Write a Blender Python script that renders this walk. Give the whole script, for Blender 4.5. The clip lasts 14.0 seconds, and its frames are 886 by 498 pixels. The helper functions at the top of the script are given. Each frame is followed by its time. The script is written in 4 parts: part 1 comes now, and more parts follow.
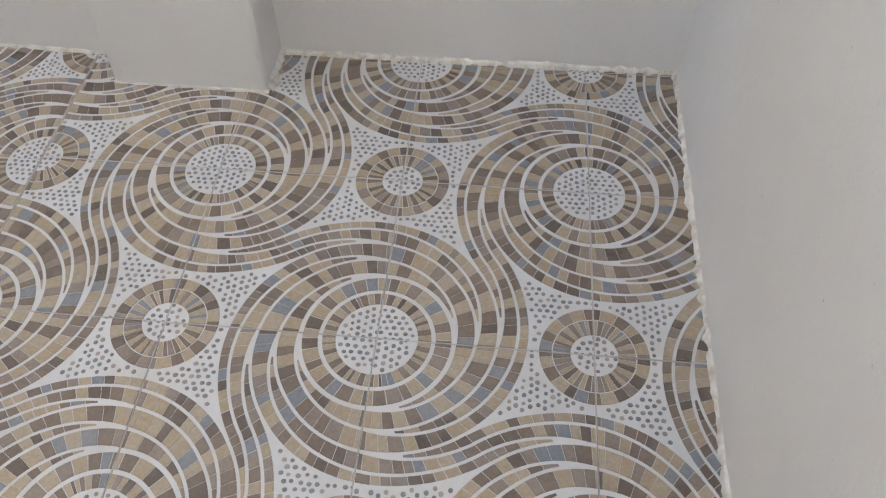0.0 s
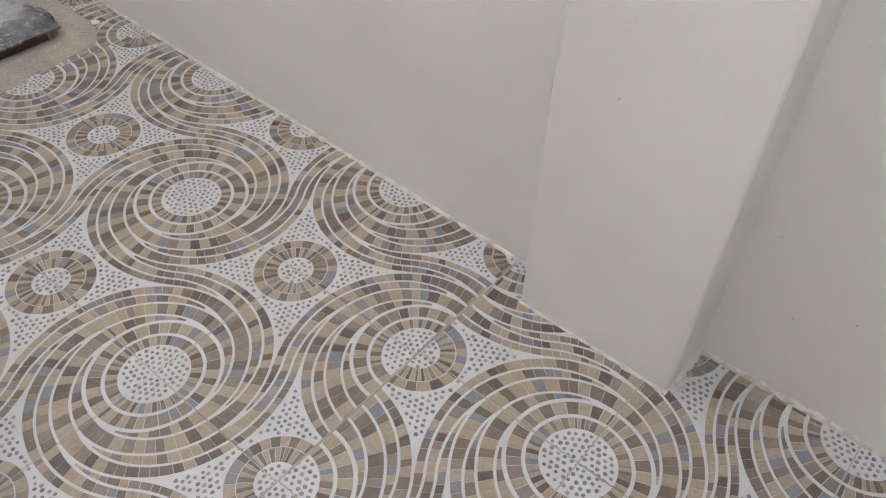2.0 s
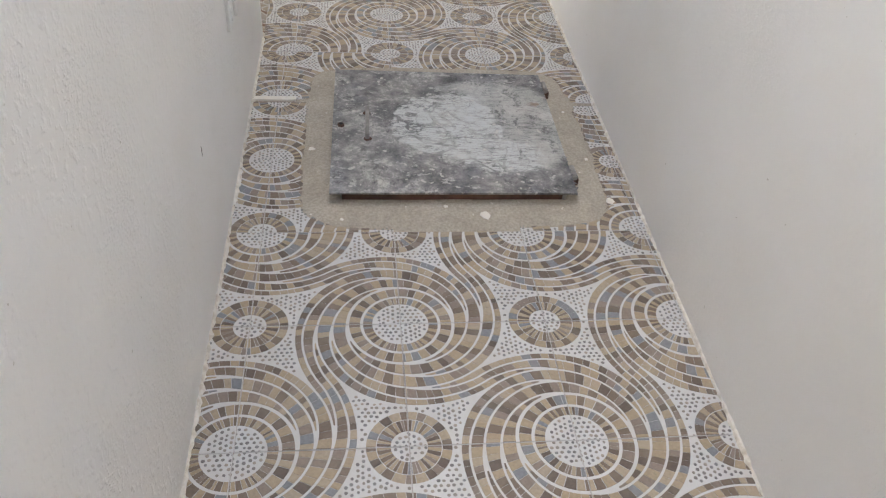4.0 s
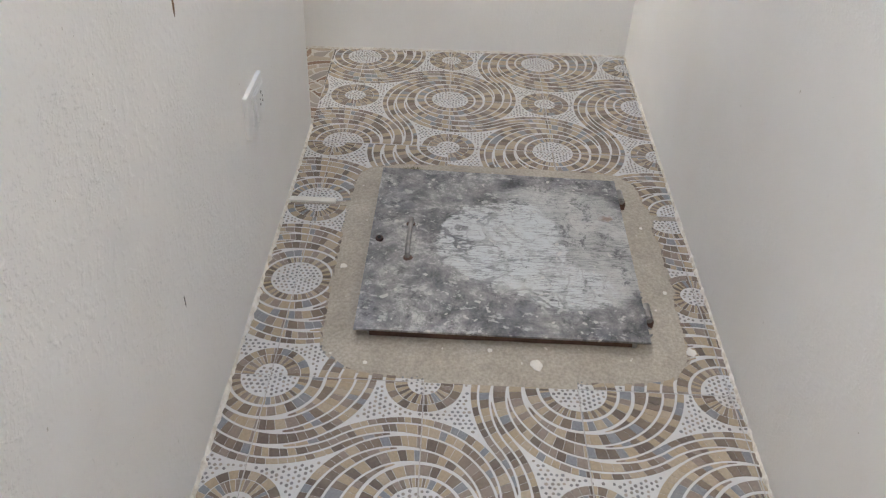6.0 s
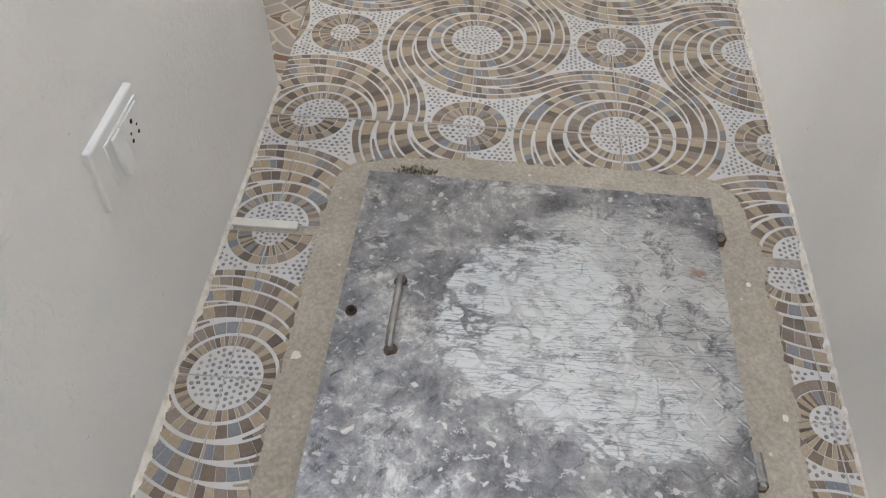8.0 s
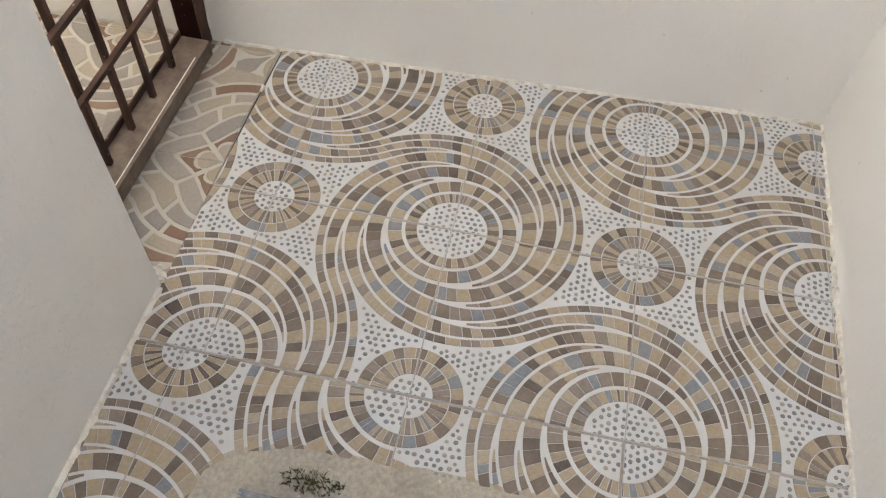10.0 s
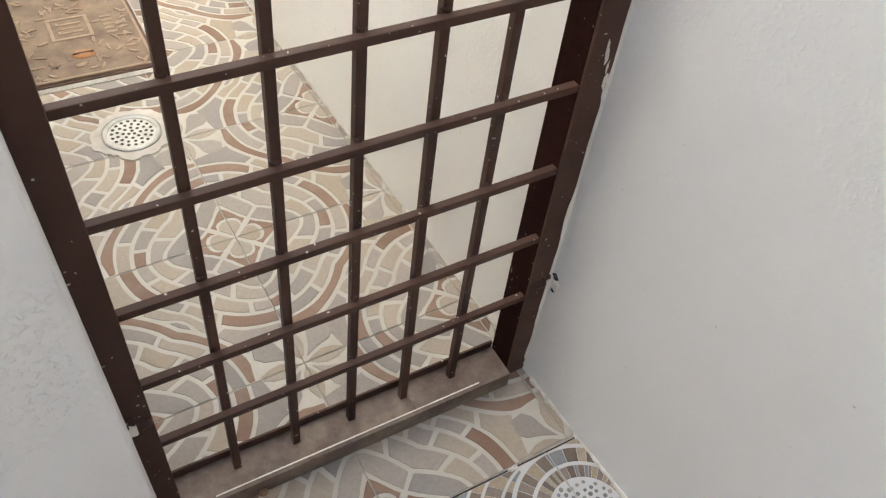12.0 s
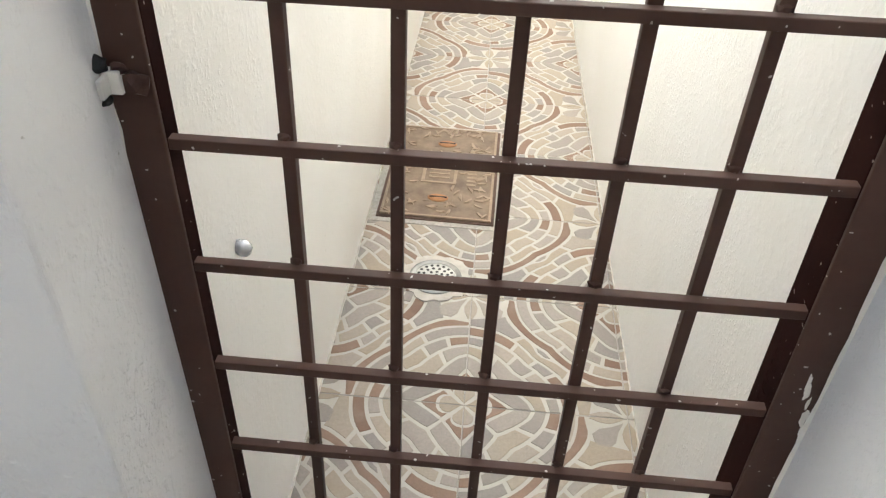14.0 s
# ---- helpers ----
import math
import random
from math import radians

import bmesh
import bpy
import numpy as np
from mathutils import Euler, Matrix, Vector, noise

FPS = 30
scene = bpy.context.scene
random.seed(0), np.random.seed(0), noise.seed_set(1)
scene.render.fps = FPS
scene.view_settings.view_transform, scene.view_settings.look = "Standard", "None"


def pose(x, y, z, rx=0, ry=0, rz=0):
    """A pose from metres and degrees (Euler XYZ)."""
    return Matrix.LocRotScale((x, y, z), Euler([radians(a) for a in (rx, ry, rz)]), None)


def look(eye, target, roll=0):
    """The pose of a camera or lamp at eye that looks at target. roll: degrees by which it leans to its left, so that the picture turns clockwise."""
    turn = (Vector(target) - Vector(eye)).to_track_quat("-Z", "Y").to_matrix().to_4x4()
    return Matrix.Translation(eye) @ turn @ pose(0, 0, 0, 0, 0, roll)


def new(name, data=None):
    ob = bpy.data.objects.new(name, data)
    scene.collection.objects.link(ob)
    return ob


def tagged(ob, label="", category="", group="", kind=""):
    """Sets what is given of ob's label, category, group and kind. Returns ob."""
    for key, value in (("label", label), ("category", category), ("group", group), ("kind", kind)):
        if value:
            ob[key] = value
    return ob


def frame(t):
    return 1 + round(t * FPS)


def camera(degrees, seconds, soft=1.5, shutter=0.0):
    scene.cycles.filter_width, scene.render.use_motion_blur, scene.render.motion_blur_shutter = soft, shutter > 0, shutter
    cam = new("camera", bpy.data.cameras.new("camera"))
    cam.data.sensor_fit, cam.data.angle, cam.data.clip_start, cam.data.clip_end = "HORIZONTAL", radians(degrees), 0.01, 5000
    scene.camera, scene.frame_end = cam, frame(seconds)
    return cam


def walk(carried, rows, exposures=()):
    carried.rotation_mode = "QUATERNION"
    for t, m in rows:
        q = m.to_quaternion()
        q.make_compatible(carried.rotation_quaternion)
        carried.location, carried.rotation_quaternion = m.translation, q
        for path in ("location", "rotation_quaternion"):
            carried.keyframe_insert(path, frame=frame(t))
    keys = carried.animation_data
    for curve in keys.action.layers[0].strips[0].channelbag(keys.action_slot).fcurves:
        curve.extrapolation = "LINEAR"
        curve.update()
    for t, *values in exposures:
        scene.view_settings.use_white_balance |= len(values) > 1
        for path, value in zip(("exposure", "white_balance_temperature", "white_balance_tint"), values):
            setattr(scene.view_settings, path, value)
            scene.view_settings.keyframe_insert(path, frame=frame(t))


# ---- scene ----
cam = camera(58.8, 14.0, soft=1.25)
EXPOSURES = [(0.0, 3.42, 6750, 8), (2.5, 3.38, 6850, 10), (4.0, 3.52, 6850, 9), (6.5, 3.51, 6900, 8), (7.2, 3.55, 6900, 7), (9.5, 3.64, 7100, 8), (10.0, 3.66, 7250, 8), (10.6, 3.62, 7200, 8), (11.5, 3.53, 6850, 8), (12.5, 3.55, 6600, 8), (13.2, 3.48, 6500, 7), (14.0, 3.47, 6450, 6)]
PATH = [
    (0, (1.05, -0.571, 0.967), (0.945, 0.645, -0.617), 0.2),
    (0.5, (1.031, -0.517, 0.979), (0.819, 0.724, -0.576), -3.8),
    (1, (0.955, -0.42, 0.993), (0.661, 0.864, -0.512), 0.1),
    (1.5, (0.861, -0.353, 1.031), (0.262, 0.903, -0.405), -0.2),
    (2, (0.804, -0.29, 1.034), (-0.074, 0.815, -0.384), 2.2),
    (2.5, (0.771, -0.177, 1.049), (-0.287, 0.624, -0.448), 4.4),
    (3, (0.741, -0.138, 1.088), (-0.514, 0.495, -0.334), 6.0),
    (3.5, (0.657, -0.118, 1.114), (-0.787, 0.258, -0.218), 6.4),
    (4, (0.531, -0.096, 1.14), (-0.995, 0.133, -0.133), 5.0),
    (6.5, (0.013, 0.033, 1.125), (-1.566, 0.013, -0.102), 2.5),
    (7, (-0.195, 0.045, 1.062), (-1.698, -0.005, -0.258), 0.9),
    (9.5, (-1.132, 0.125, 1.006), (-2.315, 0.009, -0.602), 4.2),
    (10, (-1.335, 0.138, 1.003), (-2.529, -0.044, -0.591), 4.0),
    (10.5, (-1.537, 0.09, 1.025), (-2.682, -0.215, -0.586), 4.9),
    (11, (-1.671, 0.045, 1.034), (-2.761, -0.56, -0.53), 5.6),
    (11.5, (-1.809, 0.055, 1.051), (-2.742, -0.861, -0.463), 7.2),
    (12, (-1.925, -0.003, 1.04), (-2.72, -1.123, -0.413), 8.2),
    (12.5, (-2.026, -0.084, 1.047), (-2.59, -1.389, -0.36), 6.7),
    (13, (-2.115, -0.067, 1.076), (-2.299, -1.58, -0.219), 6.5),
    (13.5, (-2.173, -0.047, 1.089), (-2.138, -1.631, -0.132), 4.0),
    (14, (-2.176, -0.026, 1.096), (-2.075, -1.603, -0.13), 3.0),
]
walk(cam, [(t, look(eye, target, roll)) for t, eye, target, roll in PATH], EXPOSURES)

# ---- world and light: narrow yards open to the sky, sun on the upper walls only ----
world = bpy.data.worlds.new("world")
scene.world = world
world.use_nodes = True
wnt = world.node_tree
sky = wnt.nodes.new("ShaderNodeTexSky")
sky.sky_type, sky.sun_disc = "NISHITA", False
SUN_EL, SUN_AZ = radians(55), radians(-45)  # behind the high wall, on the upper walls only
sky.sun_elevation, sky.sun_rotation = SUN_EL, SUN_AZ
wnt.links.new(sky.outputs[0], wnt.nodes["Background"].inputs[0])
wnt.nodes["Background"].inputs[1].default_value = 0.066
sun = new("sun", bpy.data.lights.new("sun", "SUN"))
sun.data.energy, sun.data.angle, sun.data.color = 5.0, radians(0.6), (1.0, 0.98, 0.965)
sun.matrix_world = look((math.sin(SUN_AZ) * 20 * math.cos(SUN_EL), math.cos(SUN_AZ) * 20 * math.cos(SUN_EL), 20 * math.sin(SUN_EL)), (0, 0, 0))


# ---- materials ----
def material(name, rough=0.6, metal=0.0, spec=0.5):
    m = bpy.data.materials.new(name)
    m.use_nodes = True
    b = m.node_tree.nodes["Principled BSDF"]
    b.inputs["Roughness"].default_value, b.inputs["Metallic"].default_value = rough, metal
    b.inputs["Specular IOR Level"].default_value = spec
    return m, m.node_tree, b


def coords(nt, scale=(1, 1, 1), by_object=False):
    tc = nt.nodes.new("ShaderNodeTexCoord")
    mp = nt.nodes.new("ShaderNodeMapping")
    mp.inputs["Scale"].default_value = scale
    nt.links.new(tc.outputs["Object"], mp.inputs["Vector"])
    if by_object:
        info = nt.nodes.new("ShaderNodeObjectInfo")
        mul = nt.nodes.new("ShaderNodeMath")
        mul.operation = "MULTIPLY"
        mul.inputs[1].default_value = 37.0
        nt.links.new(info.outputs["Random"], mul.inputs[0])
        nt.links.new(mul.outputs[0], mp.inputs["Location"])
    return mp.outputs[0]


def noise_tex(nt, vec, scale, detail=4.0, rough=0.6, distortion=0.0):
    n = nt.nodes.new("ShaderNodeTexNoise")
    n.inputs["Scale"].default_value, n.inputs["Detail"].default_value = scale, detail
    n.inputs["Roughness"].default_value, n.inputs["Distortion"].default_value = rough, distortion
    nt.links.new(vec, n.inputs["Vector"])
    return n.outputs["Fac"]


def ramp(nt, fac, stops, mode="LINEAR"):
    r = nt.nodes.new("ShaderNodeValToRGB")
    r.color_ramp.interpolation = mode
    while len(r.color_ramp.elements) < len(stops):
        r.color_ramp.elements.new(0.5)
    for e, (p, c) in zip(r.color_ramp.elements, stops):
        e.position = p
        e.color = (*c, 1) if len(c) == 3 else c
    nt.links.new(fac, r.inputs[0])
    return r.outputs[0]


def grey(v):
    return (v, v, v)


def mix(nt, fac, a, b, mode="MIX"):
    m = nt.nodes.new("ShaderNodeMix")
    m.data_type, m.blend_type = "RGBA", mode
    for sock, v in ((m.inputs[0], fac), (m.inputs[6], a), (m.inputs[7], b)):
        if isinstance(v, (int, float)):
            sock.default_value = v
        elif isinstance(v, tuple):
            sock.default_value = (*v, 1)
        else:
            nt.links.new(v, sock)
    return m.outputs[2]


def bump(nt, bsdf, heights):
    """heights: (height socket, strength, distance in metres)"""
    last = None
    for h, strength, dist in heights:
        b = nt.nodes.new("ShaderNodeBump")
        b.inputs["Strength"].default_value, b.inputs["Distance"].default_value = strength, dist
        nt.links.new(h, b.inputs["Height"])
        if last:
            nt.links.new(last, b.inputs["Normal"])
        last = b.outputs[0]
    nt.links.new(last, bsdf.inputs["Normal"])


def wall_paint(name, base, stipple, warm=(1.0, 0.98, 0.95)):
    m, nt, b = material(name, 0.62, spec=0.35)
    v = coords(nt)
    broad = noise_tex(nt, v, 1.3, 3)
    fine = noise_tex(nt, v, 22, 5, 0.7)
    dark = tuple(base[i] * 0.93 * warm[i] for i in range(3))
    c = mix(nt, ramp(nt, broad, [(0.35, grey(0)), (0.7, grey(1))]), base, dark)
    smudge = ramp(nt, noise_tex(nt, coords(nt, (3, 3, 9)), 2.2, 6, 0.75, 0.6), [(0.62, grey(0)), (0.78, grey(0.25))])
    c = mix(nt, smudge, c, tuple(x * 0.88 for x in base))
    speck = ramp(nt, noise_tex(nt, v, 95, 2, 0.4), [(0.775, grey(0)), (0.8, grey(0.6))])
    c = mix(nt, speck, c, (0.4, 0.36, 0.3))
    nt.links.new(c, b.inputs["Base Color"])
    brush = noise_tex(nt, coords(nt, (1, 1, 1.6)), 38, 5, 0.65, 0.8)
    lumps = ramp(nt, noise_tex(nt, v, 70, 3, 0.5), [(0.5, grey(0)), (0.72, grey(1))])
    # strokes of the trowel, slanting, and beads of roller paint in patches
    slant = nt.nodes.new("ShaderNodeMapping")
    slant.inputs["Rotation"].default_value = (radians(20), radians(38), radians(15))
    slant.inputs["Scale"].default_value = (3, 3, 22)
    nt.links.new(coords(nt), slant.inputs["Vector"])
    strokes = ramp(nt, noise_tex(nt, slant.outputs[0], 7, 5, 0.7, 0.3), [(0.45, grey(0)), (0.75, grey(1))])
    beads = ramp(nt, noise_tex(nt, v, 175, 2, 0.4), [(0.53, grey(0)), (0.68, grey(1))])
    where = ramp(nt, noise_tex(nt, v, 5, 3), [(0.46, grey(0)), (0.62, grey(1))])
    beads = mix(nt, 1.0, beads, where, "MULTIPLY")
    bump(nt, b, [(noise_tex(nt, v, 3.5, 2), 0.5, 0.012), (brush, max(0.06, 0.3 - stipple * 0.4), 0.002), (strokes, max(0.12, 0.44 - stipple * 0.85), 0.0014), (lumps, stipple * 0.6, 0.0018), (beads, 0.12 + stipple * 0.65, 0.0013), (fine, 0.25, 0.001)])
    return m


M_WALL = wall_paint("wall_paint", (0.815, 0.805, 0.79), 0.25)
M_SOUTH = wall_paint("stippled_wall_paint", (0.815, 0.805, 0.79), 0.65)
M_YARD = wall_paint("yard_wall_paint", (0.825, 0.812, 0.78), 0.35)


def plaster_bead():
    m, nt, b = material("raw_plaster", 0.85, spec=0.2)
    v = coords(nt)
    c = ramp(nt, noise_tex(nt, v, 45, 5, 0.7), [(0.3, (0.52, 0.46, 0.38)), (0.52, (0.74, 0.7, 0.63)), (0.7, (0.82, 0.8, 0.76))])
    nt.links.new(c, b.inputs["Base Color"])
    bump(nt, b, [(noise_tex(nt, v, 120, 5, 0.7), 0.8, 0.002)])
    return m


M_BEAD = plaster_bead()


def stone_mat(name, stops, rough, speckle=0.5):
    """Pieces of one tile, each with a colour of its own from the stops."""
    m, nt, b = material(name, rough, spec=0.4)
    geo = nt.nodes.new("ShaderNodeNewGeometry")
    info = nt.nodes.new("ShaderNodeObjectInfo")
    add = nt.nodes.new("ShaderNodeMath")
    add.operation = "ADD"
    nt.links.new(geo.outputs["Random Per Island"], add.inputs[0])
    nt.links.new(info.outputs["Random"], add.inputs[1])
    fr = nt.nodes.new("ShaderNodeMath")
    fr.operation = "FRACT"
    nt.links.new(add.outputs[0], fr.inputs[0])
    c = ramp(nt, fr.outputs[0], stops, "CONSTANT")
    v = coords(nt, by_object=True)
    grain = noise_tex(nt, v, 55, 6, 0.75, 0.4)
    c = mix(nt, speckle, c, ramp(nt, grain, [(0.3, grey(0.3)), (0.5, grey(0.5)), (0.72, grey(0.72))]), "OVERLAY")
    cloud = noise_tex(nt, v, 5, 3)
    c = mix(nt, ramp(nt, cloud, [(0.45, grey(0)), (0.75, grey(0.28))]), c, (0.36, 0.31, 0.26))
    nt.links.new(c, b.inputs["Base Color"])
    nt.links.new(ramp(nt, grain, [(0.3, grey(rough - 0.08)), (0.7, grey(rough + 0.12))]), b.inputs["Roughness"])
    bump(nt, b, [(grain, 0.5, 0.0009)])
    return m


BROWN, UMBER, TAN, SAND, BLUE, TAUPE = (0.18, 0.132, 0.1), (0.13, 0.096, 0.074), (0.365, 0.285, 0.19), (0.385, 0.31, 0.22), (0.2, 0.212, 0.225), (0.235, 0.19, 0.155)
M_MOSAIC = stone_mat("mosaic_dark_print", [(0.0, BROWN), (0.34, UMBER), (0.62, TAUPE), (0.8, BLUE), (0.9, BROWN)], 0.4)
M_MOSAIC_LIGHT = stone_mat("mosaic_light_print", [(0.0, TAN), (0.4, SAND), (0.74, TAUPE), (0.84, TAN), (0.93, BLUE)], 0.4)
M_PEBBLE = stone_mat("pebble_print", [(0.0, (0.2, 0.19, 0.18)), (0.3, (0.27, 0.24, 0.21)), (0.55, (0.22, 0.22, 0.225)), (0.75, (0.35, 0.3, 0.26)), (0.9, (0.17, 0.16, 0.16))], 0.45, 0.3)


def tile_body(name, base, dirt):
    m, nt, b = material(name, 0.42, spec=0.45)
    v = coords(nt, by_object=True)
    c = mix(nt, ramp(nt, noise_tex(nt, v, 4, 5, 0.7), [(0.4, grey(0)), (0.75, grey(0.5))]), base, dirt)
    c = mix(nt, ramp(nt, noise_tex(nt, v, 60, 3), [(0.6, grey(0)), (0.8, grey(0.4))]), c, dirt)
    nt.links.new(c, b.inputs["Base Color"])
    bump(nt, b, [(noise_tex(nt, v, 80, 3), 0.2, 0.0005)])
    return m


M_GLAZE = tile_body("tile_glaze", (0.585, 0.58, 0.575), (0.45, 0.415, 0.365))
M_YGLAZE = tile_body("yard_tile_glaze", (0.475, 0.44, 0.385), (0.385, 0.34, 0.28))
CREAM, SANDY, ASH, GREY, RUST, ROSE = (0.365, 0.305, 0.235), (0.35, 0.286, 0.212), (0.285, 0.25, 0.218), (0.26, 0.234, 0.21), (0.205, 0.12, 0.08), (0.24, 0.15, 0.104)
M_YSTONE = stone_mat("yard_tile_grey_stone", [(0.0, ASH), (0.35, GREY), (0.7, (0.335, 0.29, 0.248))], 0.6, 0.35)
M_YCREAM = stone_mat("yard_tile_cream_stone", [(0.0, CREAM), (0.45, SANDY), (0.8, (0.36, 0.305, 0.247))], 0.6, 0.35)
M_YRED = stone_mat("yard_tile_red_stone", [(0.0, RUST), (0.5, ROSE)], 0.6, 0.35)


def mortar_mat(name, a, c2, c3):
    m, nt, b = material(name, 0.8, spec=0.25)
    v = coords(nt)
    c = ramp(nt, noise_tex(nt, v, 6, 6, 0.7, 0.5), [(0.3, a), (0.52, c2), (0.72, c3)])
    grit = ramp(nt, noise_tex(nt, v, 160, 3), [(0.35, grey(0.36)), (0.55, grey(0.5)), (0.75, grey(0.62))])
    c = mix(nt, 0.7, c, grit, "OVERLAY")
    splash = ramp(nt, noise_tex(nt, v, 75, 1, 0.2), [(0.78, grey(0)), (0.8, grey(0.8))])
    c = mix(nt, splash, c, (0.72, 0.68, 0.6))
    nt.links.new(c, b.inputs["Base Color"])
    bump(nt, b, [(noise_tex(nt, v, 14, 4), 0.5, 0.004), (noise_tex(nt, v, 150, 4), 0.4, 0.001)])
    return m


M_MORTAR = mortar_mat("mortar", (0.355, 0.31, 0.25), (0.435, 0.385, 0.315), (0.5, 0.45, 0.38))
M_CEMENT = mortar_mat("cement", (0.36, 0.34, 0.3), (0.45, 0.41, 0.36), (0.52, 0.47, 0.4))
M_GROUT = mortar_mat("grout_bed", (0.27, 0.23, 0.19), (0.38, 0.33, 0.28), (0.5, 0.45, 0.39))


def gate_paint():
    m, nt, b = material("brown_gate_paint", 0.5, spec=0.14)
    v = coords(nt)
    c = ramp(nt, noise_tex(nt, v, 9, 5, 0.7), [(0.3, (0.064, 0.034, 0.025)), (0.6, (0.08, 0.044, 0.033)), (0.8, (0.1, 0.06, 0.046))])
    dots = ramp(nt, noise_tex(nt, v, 190, 1, 0.2), [(0.775, grey(0)), (0.785, grey(0.85))])
    c = mix(nt, dots, c, (0.55, 0.5, 0.46))
    nt.links.new(c, b.inputs["Base Color"])
    nt.links.new(ramp(nt, noise_tex(nt, v, 25, 4), [(0.35, grey(0.45)), (0.7, grey(0.58))]), b.inputs["Roughness"])
    bump(nt, b, [(noise_tex(nt, v, 60, 3), 0.08, 0.001)])
    return m


M_GATE = gate_paint()


# maroon taken down to near black: the inner leaf's shade is in the colour
def shaded_flange():
    m, nt, b = material("shaded_maroon_paint", 0.9, spec=0.02)
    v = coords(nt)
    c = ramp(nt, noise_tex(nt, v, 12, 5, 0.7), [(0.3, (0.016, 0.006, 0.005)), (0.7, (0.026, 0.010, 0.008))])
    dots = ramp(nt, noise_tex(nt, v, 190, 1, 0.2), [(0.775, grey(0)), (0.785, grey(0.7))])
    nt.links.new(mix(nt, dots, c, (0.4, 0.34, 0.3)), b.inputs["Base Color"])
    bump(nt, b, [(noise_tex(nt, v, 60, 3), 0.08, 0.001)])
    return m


M_FLANGE = shaded_flange()


def dusty_gate():
    m, nt, b = material("dusty_sill_paint", 0.6, spec=0.35)
    v = coords(nt)
    c = ramp(nt, noise_tex(nt, v, 18, 6, 0.75), [(0.3, (0.085, 0.055, 0.045)), (0.5, (0.15, 0.11, 0.085)), (0.72, (0.24, 0.19, 0.145))])
    nt.links.new(c, b.inputs["Base Color"])
    return m


M_SILL = dusty_gate()


def hatch_steel():
    m, nt, b = material("worn_checker_plate", 0.4, 0.75)
    v = coords(nt)
    tc = nt.nodes.new("ShaderNodeTexCoord")

    def spot(centre, reach, edge, wobble, scale, detail=6):
        """A patch about a point with a ragged edge."""
        mp = nt.nodes.new("ShaderNodeMapping")
        mp.inputs["Location"].default_value = (-centre[0] / reach[0], -centre[1] / reach[1], 0)
        mp.inputs["Scale"].default_value = (1 / reach[0], 1 / reach[1], 0)
        nt.links.new(tc.outputs["Object"], mp.inputs["Vector"])
        length = nt.nodes.new("ShaderNodeVectorMath")
        length.operation = "LENGTH"
        nt.links.new(mp.outputs[0], length.inputs[0])
        wob = nt.nodes.new("ShaderNodeMath")
        wob.operation = "MULTIPLY_ADD"
        wob.inputs[1].default_value = wobble
        nt.links.new(noise_tex(nt, coords(nt, (1.7, 1, 1)), scale, detail, 0.72, 0.3), wob.inputs[0])
        nt.links.new(length.outputs["Value"], wob.inputs[2])
        down = nt.nodes.new("ShaderNodeMapRange")
        down.inputs["From Min"].default_value, down.inputs["From Max"].default_value = 1.0 + wobble * 0.5 - edge, 1.0 + wobble * 0.5 + edge
        down.inputs["To Min"].default_value, down.inputs["To Max"].default_value = 1.0, 0.0
        nt.links.new(wob.outputs[0], down.inputs["Value"])
        return down.outputs[0]

    def times(a, c):
        return mix(nt, 1.0, a, c, "MULTIPLY")

    cloud = noise_tex(nt, v, 9, 9, 0.8, 0.2)
    c = ramp(nt, cloud, [(0.35, (0.09, 0.09, 0.095)), (0.46, (0.19, 0.19, 0.195)), (0.55, (0.30, 0.295, 0.29)), (0.63, (0.55, 0.54, 0.52))])
    blue = ramp(nt, noise_tex(nt, v, 4.3, 4, 0.6, 0.8), [(0.54, grey(0)), (0.72, grey(0.5))])
    c = mix(nt, blue, c, (0.17, 0.18, 0.23))
    # scraped silver on the hinge side, and cracked white film round the middle
    silver = spot((-1.33, 0.31), (0.24, 0.20), 0.12, 0.9, 9)
    film = spot((-1.33, 0.168), (0.165, 0.15), 0.03, 0.85, 11, 7)
    low = spot((-1.17, 0.30), (0.075, 0.11), 0.03, 1.1, 14, 7)
    lines = ramp(nt, noise_tex(nt, coords(nt, (9, 0.8, 1)), 5.2, 4, 0.55, 0.25), [(0.40, grey(1)), (0.425, grey(0.1)), (0.44, grey(1)), (0.50, grey(1)), (0.52, grey(0.1)), (0.535, grey(1)), (0.60, grey(1)), (0.615, grey(0.1)), (0.63, grey(1))])
    cells = nt.nodes.new("ShaderNodeTexVoronoi")
    cells.feature = "DISTANCE_TO_EDGE"
    cells.inputs["Scale"].default_value = 27
    nt.links.new(coords(nt, (1.9, 0.9, 1)), cells.inputs["Vector"])
    cracks = ramp(nt, cells.outputs["Distance"], [(0.01, grey(0.05)), (0.05, grey(1))])
    torn = ramp(nt, noise_tex(nt, coords(nt, (2.2, 1, 1)), 24, 6, 0.7, 0.4), [(0.55, grey(1)), (0.6, grey(0.1))])
    arc = ramp(nt, noise_tex(nt, v, 6.5, 3, 0.5, 1.6), [(0.46, grey(1)), (0.475, grey(0.15)), (0.505, grey(0.15)), (0.52, grey(1))])
    film = times(times(mix(nt, 1.0, film, times(low, torn), "LIGHTEN"), lines), times(torn, arc))
    film = times(film, mix(nt, 0.55, (1.0, 1.0, 1.0), cracks))
    silver = times(silver, lines)
    c = mix(nt, silver, c, ramp(nt, cloud, [(0.35, (0.33, 0.33, 0.325)), (0.62, (0.54, 0.54, 0.53))]))
